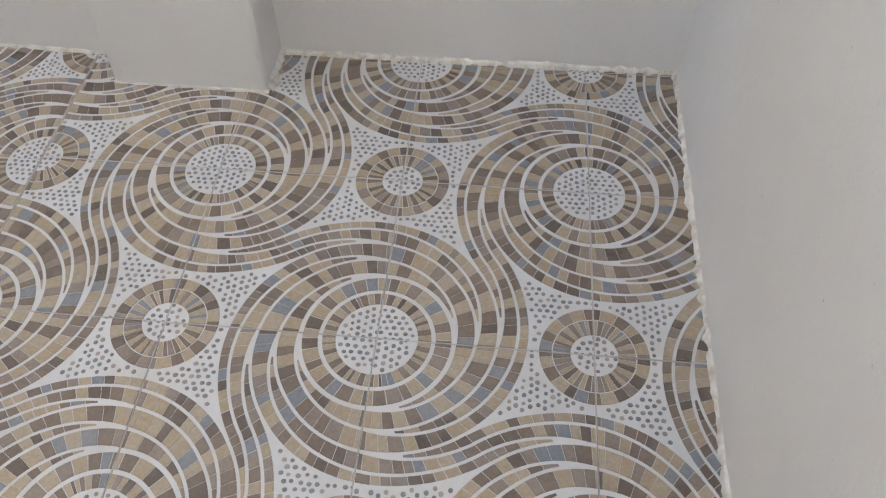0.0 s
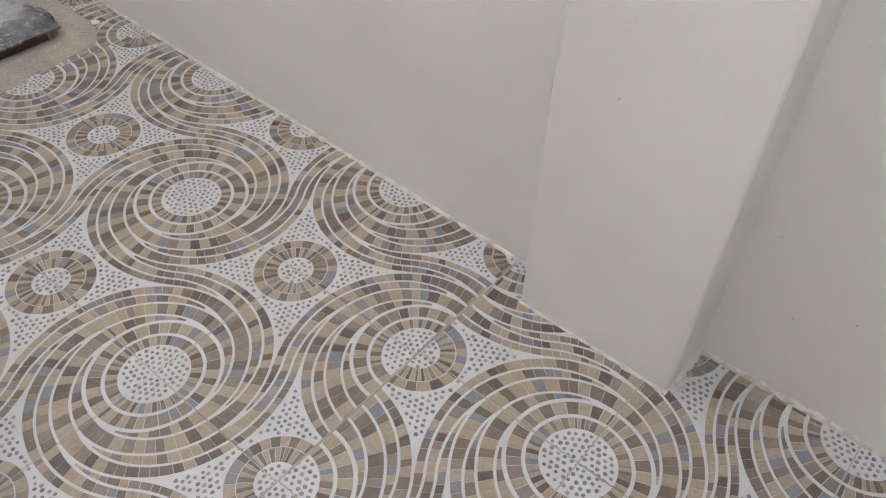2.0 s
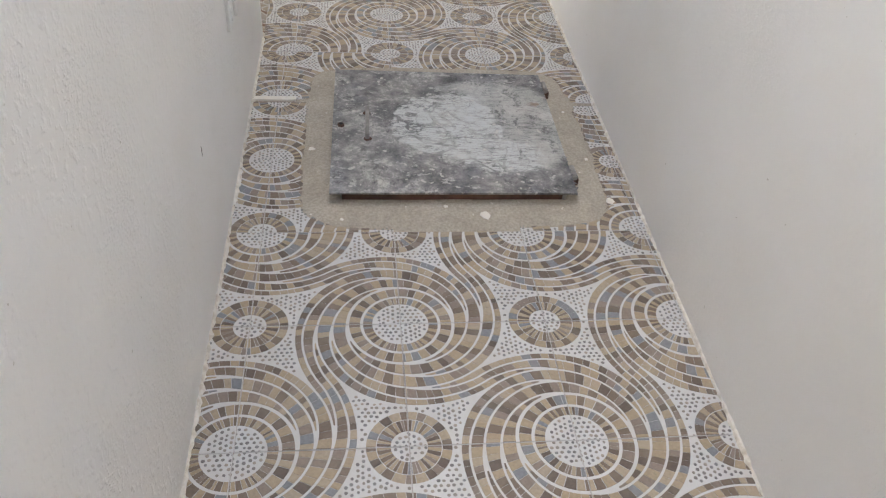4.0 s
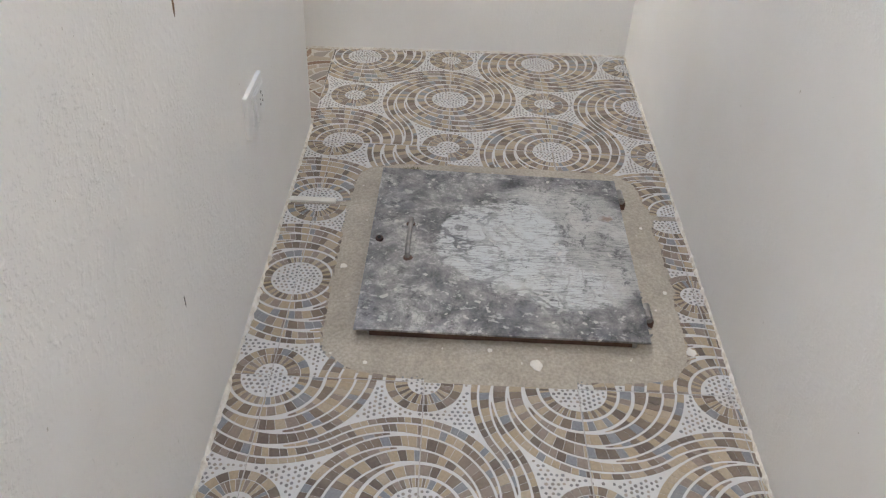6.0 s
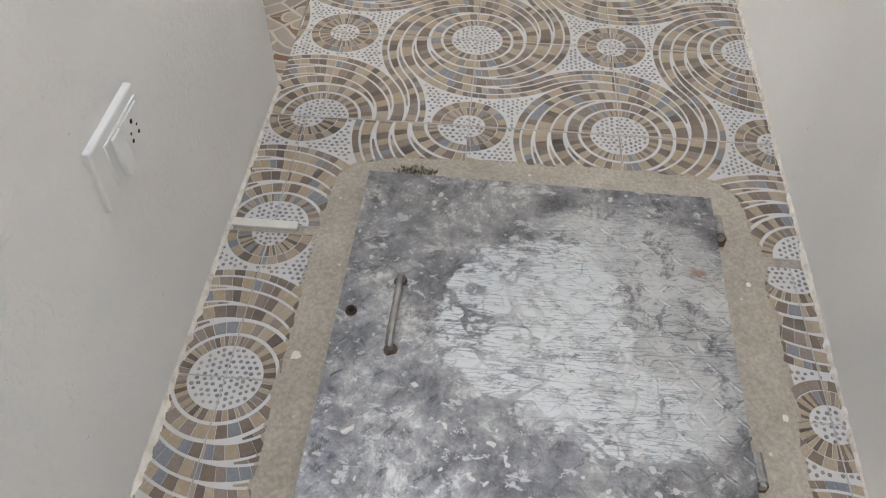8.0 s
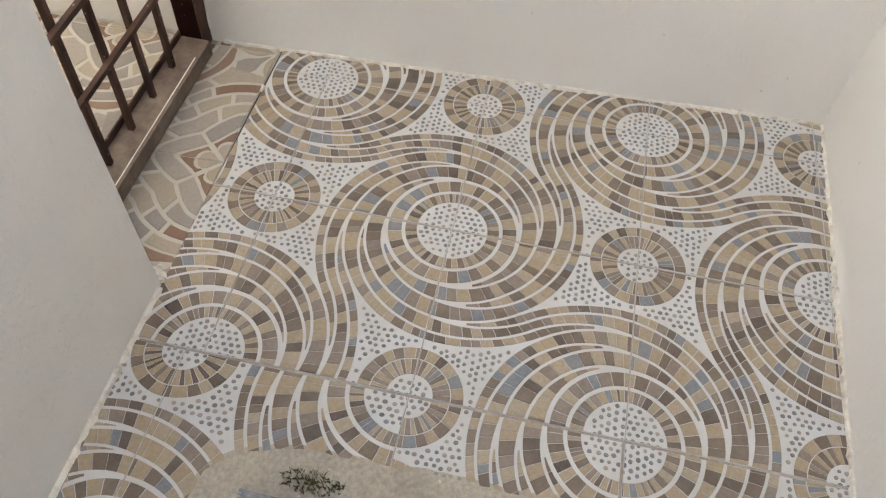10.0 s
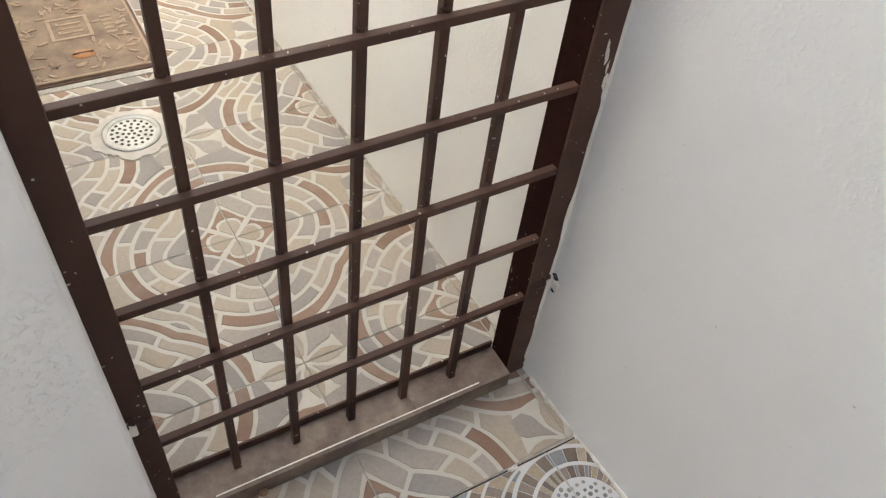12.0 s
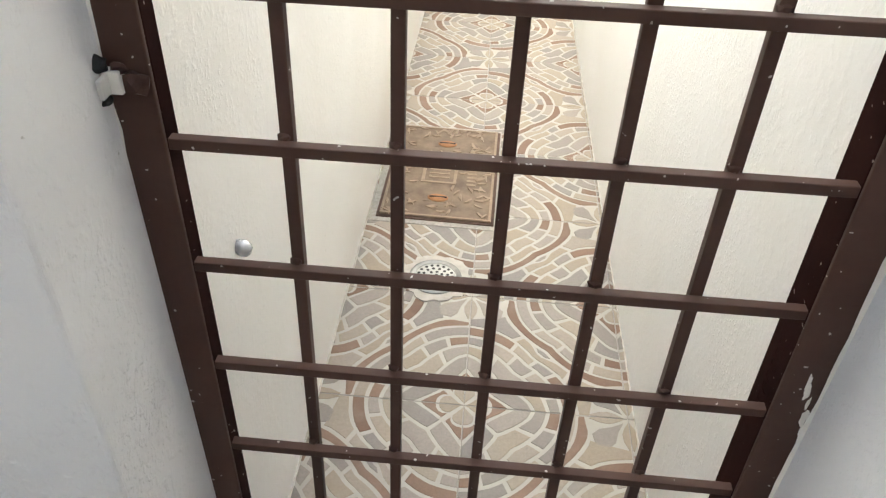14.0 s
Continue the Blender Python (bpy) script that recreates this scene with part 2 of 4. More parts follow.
    blotch = ramp(nt, noise_tex(nt, v, 17, 6, 0.8, 0.4), [(0.54, grey(0)), (0.62, grey(0.75))])
    c = mix(nt, blotch, c, (0.09, 0.09, 0.095))
    flakes = ramp(nt, noise_tex(nt, coords(nt, (1.5, 1, 1)), 26, 7, 0.75, 0.3), [(0.565, grey(0)), (0.60, grey(0.85))])
    c = mix(nt, flakes, c, (0.5, 0.495, 0.48))
    c = mix(nt, film, c, (0.565, 0.58, 0.578))
    paint = ramp(nt, noise_tex(nt, v, 70, 1, 0.2), [(0.74, grey(0)), (0.76, grey(0.8))])
    c = mix(nt, paint, c, (0.6, 0.58, 0.55))
    rust = ramp(nt, noise_tex(nt, v, 11, 3, 0.5), [(0.72, grey(0)), (0.76, grey(0.7))])
    c = mix(nt, rust, c, (0.27, 0.17, 0.11))
    nt.links.new(c, b.inputs["Base Color"])
    nt.links.new(mix(nt, film, grey(0.7), grey(0.25)), b.inputs["Metallic"])
    nt.links.new(mix(nt, film, ramp(nt, cloud, [(0.3, grey(0.5)), (0.7, grey(0.36))]), grey(0.3)), b.inputs["Roughness"])
    bump(nt, b, [(noise_tex(nt, v, 40, 5, 0.7), 0.25, 0.0015), (film, 0.5, 0.0006)])
    return m


M_HATCH = hatch_steel()


def plain(name, c1, c2, rough, metal=0.0, scale=30, strength=0.3):
    m, nt, b = material(name, rough, metal)
    v = coords(nt)
    n = noise_tex(nt, v, scale, 5, 0.7)
    nt.links.new(ramp(nt, n, [(0.3, c1), (0.7, c2)]), b.inputs["Base Color"])
    bump(nt, b, [(n, strength, 0.001)])
    return m


M_RUST = plain("rusty_frame", (0.06, 0.03, 0.02), (0.14, 0.075, 0.05), 0.8)
M_BARE = plain("bare_steel", (0.22, 0.21, 0.2), (0.42, 0.4, 0.38), 0.42, 0.8)
M_IRON = plain("rusted_cast_iron", (0.13, 0.085, 0.055), (0.27, 0.195, 0.13), 0.68, 0.15, 18)
# raised parts of the cover, paler than the lid they stand on
M_RELIEF = plain("pale_relief_iron", (0.26, 0.18, 0.115), (0.36, 0.27, 0.19), 0.65, 0.15, 25)
M_ORANGE = plain("orange_rust", (0.25, 0.1, 0.04), (0.42, 0.2, 0.08), 0.8)
M_DRAIN = plain("stainless_grate", (0.2, 0.195, 0.185), (0.33, 0.32, 0.3), 0.42, 0.8)
M_HOLE = plain("dark_hole", (0.012, 0.011, 0.01), (0.02, 0.018, 0.016), 0.9)
M_WHITE = plain("white_plastic", (0.74, 0.73, 0.71), (0.78, 0.77, 0.75), 0.35, 0.0, 12, 0.03)
M_CHROME = plain("painted_pipe_stub", (0.55, 0.55, 0.56), (0.75, 0.75, 0.76), 0.25, 0.7)
M_STAIN = plain("brown_smear", (0.17, 0.1, 0.06), (0.3, 0.2, 0.12), 0.8)
M_SOOT = plain("dark_scuff", (0.1, 0.09, 0.08), (0.3, 0.28, 0.26), 0.8)
M_MOSS = plain("dry_moss", (0.05, 0.055, 0.012), (0.12, 0.11, 0.03), 0.95)
M_CHIP = plain("paint_chip", (0.66, 0.62, 0.55), (0.75, 0.72, 0.66), 0.6)
M_COLLAR = plain("pale_cement", (0.42, 0.38, 0.32), (0.6, 0.56, 0.5), 0.85, 0.0, 22, 0.6)
M_SLAB = plain("unseen_slab_concrete", (0.5, 0.48, 0.45), (0.6, 0.58, 0.55), 0.85, 0.0, 8)


# ---- building helpers ----
def mesh_object(name, bm, mat, parent=None):
    me = bpy.data.meshes.new(name)
    bmesh.ops.recalc_face_normals(bm, faces=bm.faces)
    bm.to_mesh(me)
    bm.free()
    for m in (mat if isinstance(mat, (list, tuple)) else [mat]):
        me.materials.append(m)
    ob = new(name, me)
    if parent:
        ob.parent = parent
    return ob


def part(name, bm, mat, parent, label=""):
    return tagged(mesh_object(name, bm, mat, parent), label)


def thing(name, label, category, group="", at=(0, 0, 0)):
    e = new(name)
    e.location = (0, 0, 0)
    return tagged(e, label, category, group)


def prism(pts, z0, z1, round_edges=0.0):
    bm = bmesh.new()
    lo = [bm.verts.new((x, y, z0)) for x, y in pts]
    hi = [bm.verts.new((x, y, z1)) for x, y in pts]
    n = len(pts)
    bm.faces.new(lo[::-1])
    bm.faces.new(hi)
    for i in range(n):
        bm.faces.new((lo[i], lo[(i + 1) % n], hi[(i + 1) % n], hi[i]))
    if round_edges:
        up = [e for e in bm.edges if abs(e.verts[0].co.z - e.verts[1].co.z) > 0.01]
        bmesh.ops.bevel(bm, geom=up, offset=round_edges, segments=3, affect="EDGES", profile=0.5)
    return bm


def box(x0, x1, y0, y1, z0, z1, bev=0.0, bm=None):
    out = bm or bmesh.new()
    made = bmesh.ops.create_cube(out, size=1.0)["verts"]
    for v in made:
        v.co = Vector(((x0 + x1) / 2 + v.co.x * (x1 - x0), (y0 + y1) / 2 + v.co.y * (y1 - y0), (z0 + z1) / 2 + v.co.z * (z1 - z0)))
    if bev:
        edges = list({e for v in made for e in v.link_edges})
        bmesh.ops.bevel(out, geom=edges, offset=bev, segments=2, affect="EDGES", profile=0.5)
    return out


def tube(path, radius, sides=10, bm=None):
    """A round bar along a list of points, capped."""
    out = bm or bmesh.new()
    pts = [Vector(p) for p in path]
    rings = []
    for i, p in enumerate(pts):
        d = (pts[min(i + 1, len(pts) - 1)] - pts[max(i - 1, 0)]).normalized()
        a = d.orthogonal().normalized() if not rings else (rings[-1][1] - d * rings[-1][1].dot(d)).normalized()
        b = d.cross(a)
        rings.append(([out.verts.new(p + (a * math.cos(k * math.tau / sides) + b * math.sin(k * math.tau / sides)) * radius) for k in range(sides)], a))
    for (r0, _), (r1, _) in zip(rings, rings[1:]):
        for k in range(sides):
            out.faces.new((r0[k], r0[(k + 1) % sides], r1[(k + 1) % sides], r1[k]))
    out.faces.new(rings[0][0][::-1])
    out.faces.new(rings[-1][0])
    return out


def blob(c, r, squash=(1, 1, 1), rough=0.25, seed=0, bm=None, div=2):
    out = bm or bmesh.new()
    made = bmesh.ops.create_icosphere(out, subdivisions=div, radius=1.0)["verts"]
    for v in made:
        k = 1 + rough * noise.noise(v.co * 1.7 + Vector((seed * 3.1, seed * 1.7, 0)))
        v.co = Vector(c) + Vector((v.co.x * squash[0], v.co.y * squash[1], v.co.z * squash[2])) * r * k
    return out


# ---- structure ----
# wall tops are unseen; their heights are chosen to steer sun and sky light
H = 4.4
def wall(name, pts, z0, z1, mat, round_edges=0.006):
    return tagged(mesh_object(name, prism(pts, z0, z1, round_edges), mat), kind="structure")


ZB = -0.03
wall("wall_north", [(-2.75, 0.6595), (0.36, 0.5832), (0.36, 0.78), (-2.75, 0.78)], ZB, 5.0, M_WALL)
wall("wall_column", [(0.347, 0.505), (0.6365, 0.503), (0.6365, 0.78), (0.347, 0.78)], ZB, H, M_WALL, 0.008)
wall("wall_alcove", [(0.62, 0.618), (1.6, 0.626), (1.6, 0.78), (0.62, 0.78)], ZB, H, M_WALL)
wall("wall_east", [(1.358, -2.4), (1.383, 0.66), (1.56, 0.66), (1.56, -2.4)], ZB, H, M_WALL)
wall("wall_south", [(-1.9205, -0.379), (0.22, -0.371), (0.22, -0.53), (-1.9135, -0.53)], ZB, H, M_SOUTH, 0.005)
for v in bpy.data.objects["wall_south"].data.vertices:
    if v.co.x < -1.8:
        v.co.x += 0.021 * v.co.z  # the jamb leans a little
wall("wall_west", [(-2.4970, -0.22), (-2.5405, 0.70), (-2.75, 0.70), (-2.75, -0.22)], ZB, 5.0, M_WALL, 0.0)
# this stretch is cut low, out of view, so sky light reaches the jamb
wall("wall_west_doorway", [(-2.4825, -0.53), (-2.4970, -0.22), (-2.75, -0.22), (-2.75, -0.53)], ZB, 2.3, M_WALL, 0.0)
wall("wall_yard_west", [(-2.4865, -0.53), (-2.40, -4.0), (-2.75, -4.0), (-2.75, -0.53)], ZB, 2.3, M_YARD, 0.0)
wall("wall_yard_east", [(-1.907, -0.528), (-1.868, -4.0), (-1.7, -4.0), (-1.75, -0.528)], ZB, 4.8, M_YARD, 0.0)
# unseen, added to close the yard and hold light off its far paving
wall("unseen_yard_stop", [(-2.75, -4.0), (-1.7, -4.0), (-1.7, -4.15), (-2.75, -4.15)], ZB, 3.6, M_YARD, 0.0)
wall("wall_hall_west", [(0.07, -0.53), (0.22, -0.53), (0.22, -2.4), (0.07, -2.4)], ZB, 3.0, M_WALL)
# assumed wall behind the camera's start, kept low to let light in
wall("assumed_hall_south", [(0.07, -2.4), (1.56, -2.4), (1.56, -2.55), (0.07, -2.55)], ZB, 3.0, M_WALL)
# unseen slab, added to keep direct sun out of the hall
tagged(mesh_object("hall_sun_blocker", box(0.07, 1.56, -2.55, -1.3, 2.6, 2.72), M_SLAB), kind="structure")
# unseen slab beside the yard, added to shade it from the house side
tagged(mesh_object("house_sun_blocker", box(-1.75, 0.07, -4.0, -0.53, 4.3, 4.4), M_SLAB), kind="structure")
floor = tagged(mesh_object("floor", box(-2.75, 1.56, -4.15, 0.78, -0.12, -0.0032), M_GROUT), kind="structure")


def bead(name, p0, p1, seed, high=0.011, out=0.006):
    """The ragged plaster edge along the foot of a wall; the wall stands to the left of p0 -> p1."""
    bm = bmesh.new()
    a, b = Vector((*p0, 0)), Vector((*p1, 0))
    d = (b - a).normalized()
    n = Vector((d.y, -d.x, 0))
    count = max(6, int((b - a).length / 0.006))
    rows = []
    for i in range(count + 1):
        p = a.lerp(b, i / count)
        s = i * 0.35 + seed * 11
        f = 0.65 + 0.7 * noise.noise(Vector((s, 0, 0))) + 0.5 * noise.noise(Vector((s * 0.13, 5, 0)))
        f = max(0.12, f)
        rows.append([bm.verts.new(p - n * 0.004 + Vector((0, 0, high * (0.6 + 0.5 * f)))), bm.verts.new(p + n * out * f * 0.6 + Vector((0, 0, high * 0.55 * f))),
                     bm.verts.new(p + n * out * f * 1.3 + Vector((0, 0, -0.004)))])
    for r0, r1 in zip(rows, rows[1:]):
        for k in range(2):
            bm.faces.new((r0[k], r1[k], r1[k + 1], r0[k + 1]))
    return tagged(mesh_object(name, bm, M_BEAD), kind="structure")


bead("trim_north", (-2.548, 0.6545), (0.347, 0.5835), 1)
bead("trim_column_front", (0.347, 0.505), (0.6365, 0.503), 2, 0.007, 0.004)
bead("trim_column_side", (0.6365, 0.503), (0.6365, 0.618), 3, 0.02, 0.009)
bead("trim_alcove", (0.6365, 0.618), (1.382, 0.6243), 4, 0.014, 0.008)
bead("trim_east", (1.3827, 0.62), (1.366, -1.4), 5, 0.014, 0.009)
bead("trim_south", (0.22, -0.371), (-1.912, -0.379), 6, 0.012, 0.0085)
bead("trim_jamb", (-1.9195, -0.383), (-1.9135, -0.515), 7, 0.008, 0.005)
bead("trim_west", (-2.484, -0.50), (-2.5385, 0.654), 8, 0.01, 0.005)
bead("trim_yard_east", (-1.888, -2.2), (-1.907, -0.58), 9, 0.012, 0.008)
bead("trim_yard_west", (-2.4855, -0.57), (-2.425, -3.0), 10, 0.012, 0.007)


# ---- inspection hatch in its mortar bed ----
def mortar_patch():
    bm = bmesh.new()
    cx, cy, hx, hy = -1.318, 0.165, 0.425, 0.408
    n, rings = 200, 12
    grid = []
    for k in range(rings + 1):
        f = k / rings
        row = []
        for i in range(n):
            t = i * math.tau / n
            c, s = math.cos(t), math.sin(t)
            e = 1 / max(abs(c) ** 7 + abs(s) ** 7, 1e-6) ** (1 / 7)
            x, y = cx + c * e * hx * f, cy + s * e * hy * f
            w = 0.014 * noise.noise(Vector((c * 5, s * 5, 2))) + 0.006 * noise.noise(Vector((c * 19, s * 19, 4)))
            near = max(0.0, c * e) ** 6  # the side cut along a tile joint stays straight
            x += c * w * f * (1 - 0.8 * near)
            y += s * w * f
            z = 0.004 + 0.0025 * noise.noise(Vector((x * 9, y * 9, 0)))
            if k == rings:
                z = -0.003
            elif k == rings - 1:
                z = 0.0012
            row.append(bm.verts.new((x, y, z)))
        grid.append(row)
    for k in range(rings):
        for i in range(n):
            j = (i + 1) % n
            if k == 0:
                continue
            bm.faces.new((grid[k][i], grid[k][j], grid[k + 1][j], grid[k + 1][i]))
    for v in grid[0]:
        bm.verts.remove(v)
    bm.faces.new(grid[1])
    return mesh_object("mortar_bed", bm, M_MORTAR)


tagged(mortar_patch(), "rough sandy mortar bed patched round the steel hatch", "mortar patch", kind="structure")

hatch = thing("floor_hatch", "worn grey steel checker-plate hatch with peeling film, in mortar", "floor hatch")
PLATE = [(-1.006, -0.150), (-1.636, -0.142), (-1.622, 0.474), (-1.004, 0.457)]
bm = prism(PLATE, 0.030, 0.035)
part("plate", bm, M_HATCH, hatch)


def treads():
    bm = bmesh.new()
    for i in range(21):
        for j in range(21):
            x, y = -1.022 - 0.0295 * i, -0.128 + 0.0292 * j
            a = math.radians(45 if (i + j) % 2 else -45) + 0.25 * noise.noise(Vector((i * 1.7, j * 1.3, 0)))
            d, w = Vector((math.cos(a), math.sin(a), 0)), Vector((-math.sin(a), math.cos(a), 0))
            c = Vector((x, y, 0.0349))
            ring = [bm.verts.new(c + d * math.cos(k * math.tau / 8) * 0.0125 + w * math.sin(k * math.tau / 8) * 0.0034) for k in range(8)]
            top = [bm.verts.new(c + Vector((0, 0, 0.0009)) + d * math.cos(k * math.tau / 8) * 0.0090 + w * math.sin(k * math.tau / 8) * 0.0014) for k in range(8)]
            for k in range(8):
                bm.faces.new((ring[k], ring[(k + 1) % 8], top[(k + 1) % 8], top[k]))
            bm.faces.new(top)
    return bm


tagged(part("treads", treads(), M_HATCH, hatch), kind="stuff")
bm = bmesh.new()
for x0, x1, y0, y1 in ((-1.05, -1.02, -0.12, 0.43), (-1.61, -1.585, -0.11, 0.44), (-1.585, -1.05, -0.12, -0.09), (-1.585, -1.05, 0.41, 0.44)):
    box(x0, x1, y0, y1, 0.0, 0.0298, 0.002, bm)
part("underframe", bm, M_RUST, hatch, "rusty angle frame under the plate")
bm = tube([(-1.381, -0.052, 0.033), (-1.381, -0.052, 0.05), (-1.372, -0.052, 0.057), (-1.258, -0.055, 0.057), (-1.248, -0.055, 0.05), (-1.248, -0.055, 0.033)], 0.0058, 10)
part("pull_handle", bm, M_BARE, hatch, "bent steel rod handle")
for hx in (-1.381, -1.248):
    part("handle_weld", blob((hx, -0.0535, 0.0352), 0.011, (1, 1, 0.3), 0.3, hx), M_RUST, hatch)
bm = bmesh.new()
bmesh.ops.create_cone(bm, cap_ends=True, segments=18, radius1=0.0095, radius2=0.0085, depth=0.006, matrix=Matrix.Translation((-1.314, -0.124, 0.0375)))
lock = part("lock_boss", bm, M_RUST, hatch, "dark lock hole")
bm = bmesh.new()
bmesh.ops.create_cone(bm, cap_ends=True, segments=14, radius1=0.005, radius2=0.005, depth=0.002, matrix=Matrix.Translation((-1.314, -0.124, 0.0408)))
part("keyhole", bm, M_HOLE, lock)
for hx in (-1.10, -1.552):
    hy = 0.457 + (-hx - 1.004) * 0.0275 + 0.008
    hinge = part("hinge", tube([(hx - 0.026, hy, 0.029), (hx - 0.009, hy, 0.029)], 0.0085, 12), M_BARE, hatch, "round steel barrel hinge")
    part("hinge_barrel", tube([(hx - 0.008, hy, 0.029), (hx + 0.018, hy, 0.029)], 0.0085, 12), M_BARE, hinge)
    part("hinge_pin", tube([(hx + 0.018, hy, 0.029), (hx + 0.024, hy, 0.029)], 0.006, 10), M_BARE, hinge)
    part("hinge_leaf", box(hx - 0.026, hx + 0.018, hy - 0.004, hy + 0.012, 0.0, 0.022), M_RUST, hinge)
for k, (sx, sy) in enumerate(((-1.03, -0.118), (-1.025, 0.43))):
    part("support_peg", tube([(sx, sy, -0.002), (sx, sy, 0.031)], 0.007, 8), M_BARE, hatch)

for k, (sx, sy, sr) in enumerate(((-1.243, -0.2, 0.009), (-0.953, 0.222, 0.014), (-1.011, 0.547, 0.013), (-0.99, 0.13, 0.006), (-1.2, 0.53, 0.006), (-1.45, 0.52, 0.005), (-0.94, -0.12, 0.005))):
    tagged(mesh_object("paint_drip", blob((sx, sy, 0.006), sr, (1, 0.85, 0.13), 0.5, k), M_CHIP), "dried splash of white paint on mortar", "paint splash", "paint splashes")
bm = bmesh.new()
rnd = random.Random(5)
for k in range(220):
    a, r = rnd.uniform(0, math.tau), rnd.random() ** 0.6
    x, y = -1.672 + 0.016 * r * math.sin(a), -0.062 + 0.042 * r * math.cos(a)
    tip = Vector((x + rnd.uniform(-0.006, 0.006), y + rnd.uniform(-0.006, 0.006), 0.006 + rnd.uniform(0.002, 0.009)))
    q = [bm.verts.new((x - 0.0016, y, 0.004)), bm.verts.new((x + 0.0016, y + 0.001, 0.004)), bm.verts.new(tip)]
    bm.faces.new(q)
tagged(mesh_object("moss_tuft", bm, M_MOSS), "patch of dark green moss beside the hatch", "moss")
tagged(mesh_object("joint_gap", box(-2.5, -1.925, -0.3832, -0.3814, -0.0031, -0.0024), M_HOLE), kind="structure")
tagged(mesh_object("joint_filler", box(-1.527, -1.508, -0.374, -0.254, -0.004, 0.0035, 0.0015), M_CHIP), "pale mortar strip filling a wide tile joint", "filler strip")

# ---- switch and socket plate, marks on the passage wall ----
WY = -0.3765
plate = thing("switch_socket", "white plastic switch and socket plate on the wall", "socket")
part("plate", box(-1.313, -1.178, WY - 0.006, WY + 0.009, 0.352, 0.444, 0.003), M_WHITE, plate)
part("module_frame", box(-1.306, -1.208, WY + 0.0085, WY + 0.011, 0.367, 0.43, 0.001), M_WHITE, plate)
bm = box(-1.247, -1.225, WY + 0.01, WY + 0.017, 0.371, 0.426, 0.0015)
bmesh.ops.rotate(bm, verts=bm.verts, cent=Vector((-1.236, WY + 0.009, 0.3985)), matrix=Matrix.Rotation(radians(6), 3, "X"))
part("rocker", bm, M_WHITE, plate)
sock = part("socket_face", box(-1.301, -1.252, WY + 0.0105, WY + 0.0125, 0.372, 0.425, 0.001), M_WHITE, plate)
for dx, dz, r in ((0, 0.014, 0.0034), (-0.0095, -0.009, 0.0028), (0.0095, -0.009, 0.0028), (-0.0095, 0.002, 0.002), (0.0095, 0.002, 0.002)):
    part("pin_hole", tube([(-1.2765 + dx, WY + 0.0122, 0.3985 + dz), (-1.2765 + dx, WY + 0.0129, 0.3985 + dz)], r, 10), M_HOLE, sock)
plate.location = (-0.0265, 0, -0.0095)
tagged(mesh_object("brown_mark", blob((-0.9135, -0.3750, 0.7235), 0.0165, (0.16, 0.08, 1), 0.6, 3), M_STAIN), "short brown smear on white wall", "stain")
tagged(mesh_object("dark_mark", blob((-0.749, -0.3743, 0.3165), 0.012, (0.12, 0.05, 1), 0.4, 8), M_SOOT), "thin dark scuff on white wall", "scuff")

# ---- gate ----
gate = thing("grille_gate", "dark brown painted steel grille gate, closed, across doorway", "gate")
GY, GTOP = -0.5378, 2.03


def lean(ob):
    for v in ob.data.vertices:
        v.co.x += 0.0115 * v.co.z  # the frame leans with the wall
    return ob


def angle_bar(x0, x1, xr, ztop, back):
    """An angle iron: a brown leaf along the wall and a maroon leaf, darkened for its shade, running back from its
    edge.
    """
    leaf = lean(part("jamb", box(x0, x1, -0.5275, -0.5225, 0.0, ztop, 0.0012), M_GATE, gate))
    lean(part("flange", box(xr - 0.0025, xr + 0.0025, back, -0.5277, 0.0, ztop, 0.001), M_FLANGE, leaf, "maroon inner leaf with its shade painted in"))
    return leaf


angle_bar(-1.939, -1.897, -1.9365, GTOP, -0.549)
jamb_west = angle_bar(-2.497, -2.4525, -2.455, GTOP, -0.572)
bm = prism([(-2.4435, -0.563), (-1.9345, -0.563), (-1.9345, -0.506), (-2.4435, -0.506)], 0.0, 0.032)
bmesh.ops.bevel(bm, geom=list(bm.edges), offset=0.0012, segments=2, affect="EDGES", profile=0.5)
sill = part("sill", bm, M_SILL, gate, "dusty brown bottom rail")
part("back_lip", box(-2.4435, -1.9345, -0.5675, -0.5632, 0.0, 0.045, 0.0012), M_GATE, sill)
part("paint_streak", box(-2.39, -1.98, -0.5142, -0.5122, 0.0315, 0.0326), M_CHIP, sill)
part("top_rail", box(-2.4435, -1.9345, -0.563, -0.5225, GTOP - 0.04, GTOP, 0.001), M_GATE, gate)
VX = (-2.0195, -2.1045, -2.189, -2.273, -2.356)
HZ = [0.1845 + 0.1206 * k for k in range(15)]
for x in VX:
    part("upright_bar", box(x - 0.0053, x + 0.0053, GY - 0.011, GY - 0.0005, 0.0315, GTOP - 0.041, 0.0009), M_GATE, gate)
for k, z in enumerate(HZ):
    bar = part("cross_bar", box(-2.452 + 0.0115 * z, -1.939 + 0.0115 * z, GY + 0.0005, GY + 0.0105, z - 0.0049, z + 0.0049, 0.0009), M_GATE, gate)
    for v in bar.data.vertices:
        v.co.z -= 0.018 * (v.co.x + 2.2)  # the bars sag a little towards the hinge side
    for i, x in enumerate(VX):
        if (i * 7 + k * 5) % 3 and k < 9:
            part("weld", blob((x + 0.0015, GY - 0.002, z + 0.0062 - 0.018 * (x + 2.2)), 0.0062, (1, 0.9, 0.75), 0.35, i + 9 * k, div=1), M_GATE, bar)
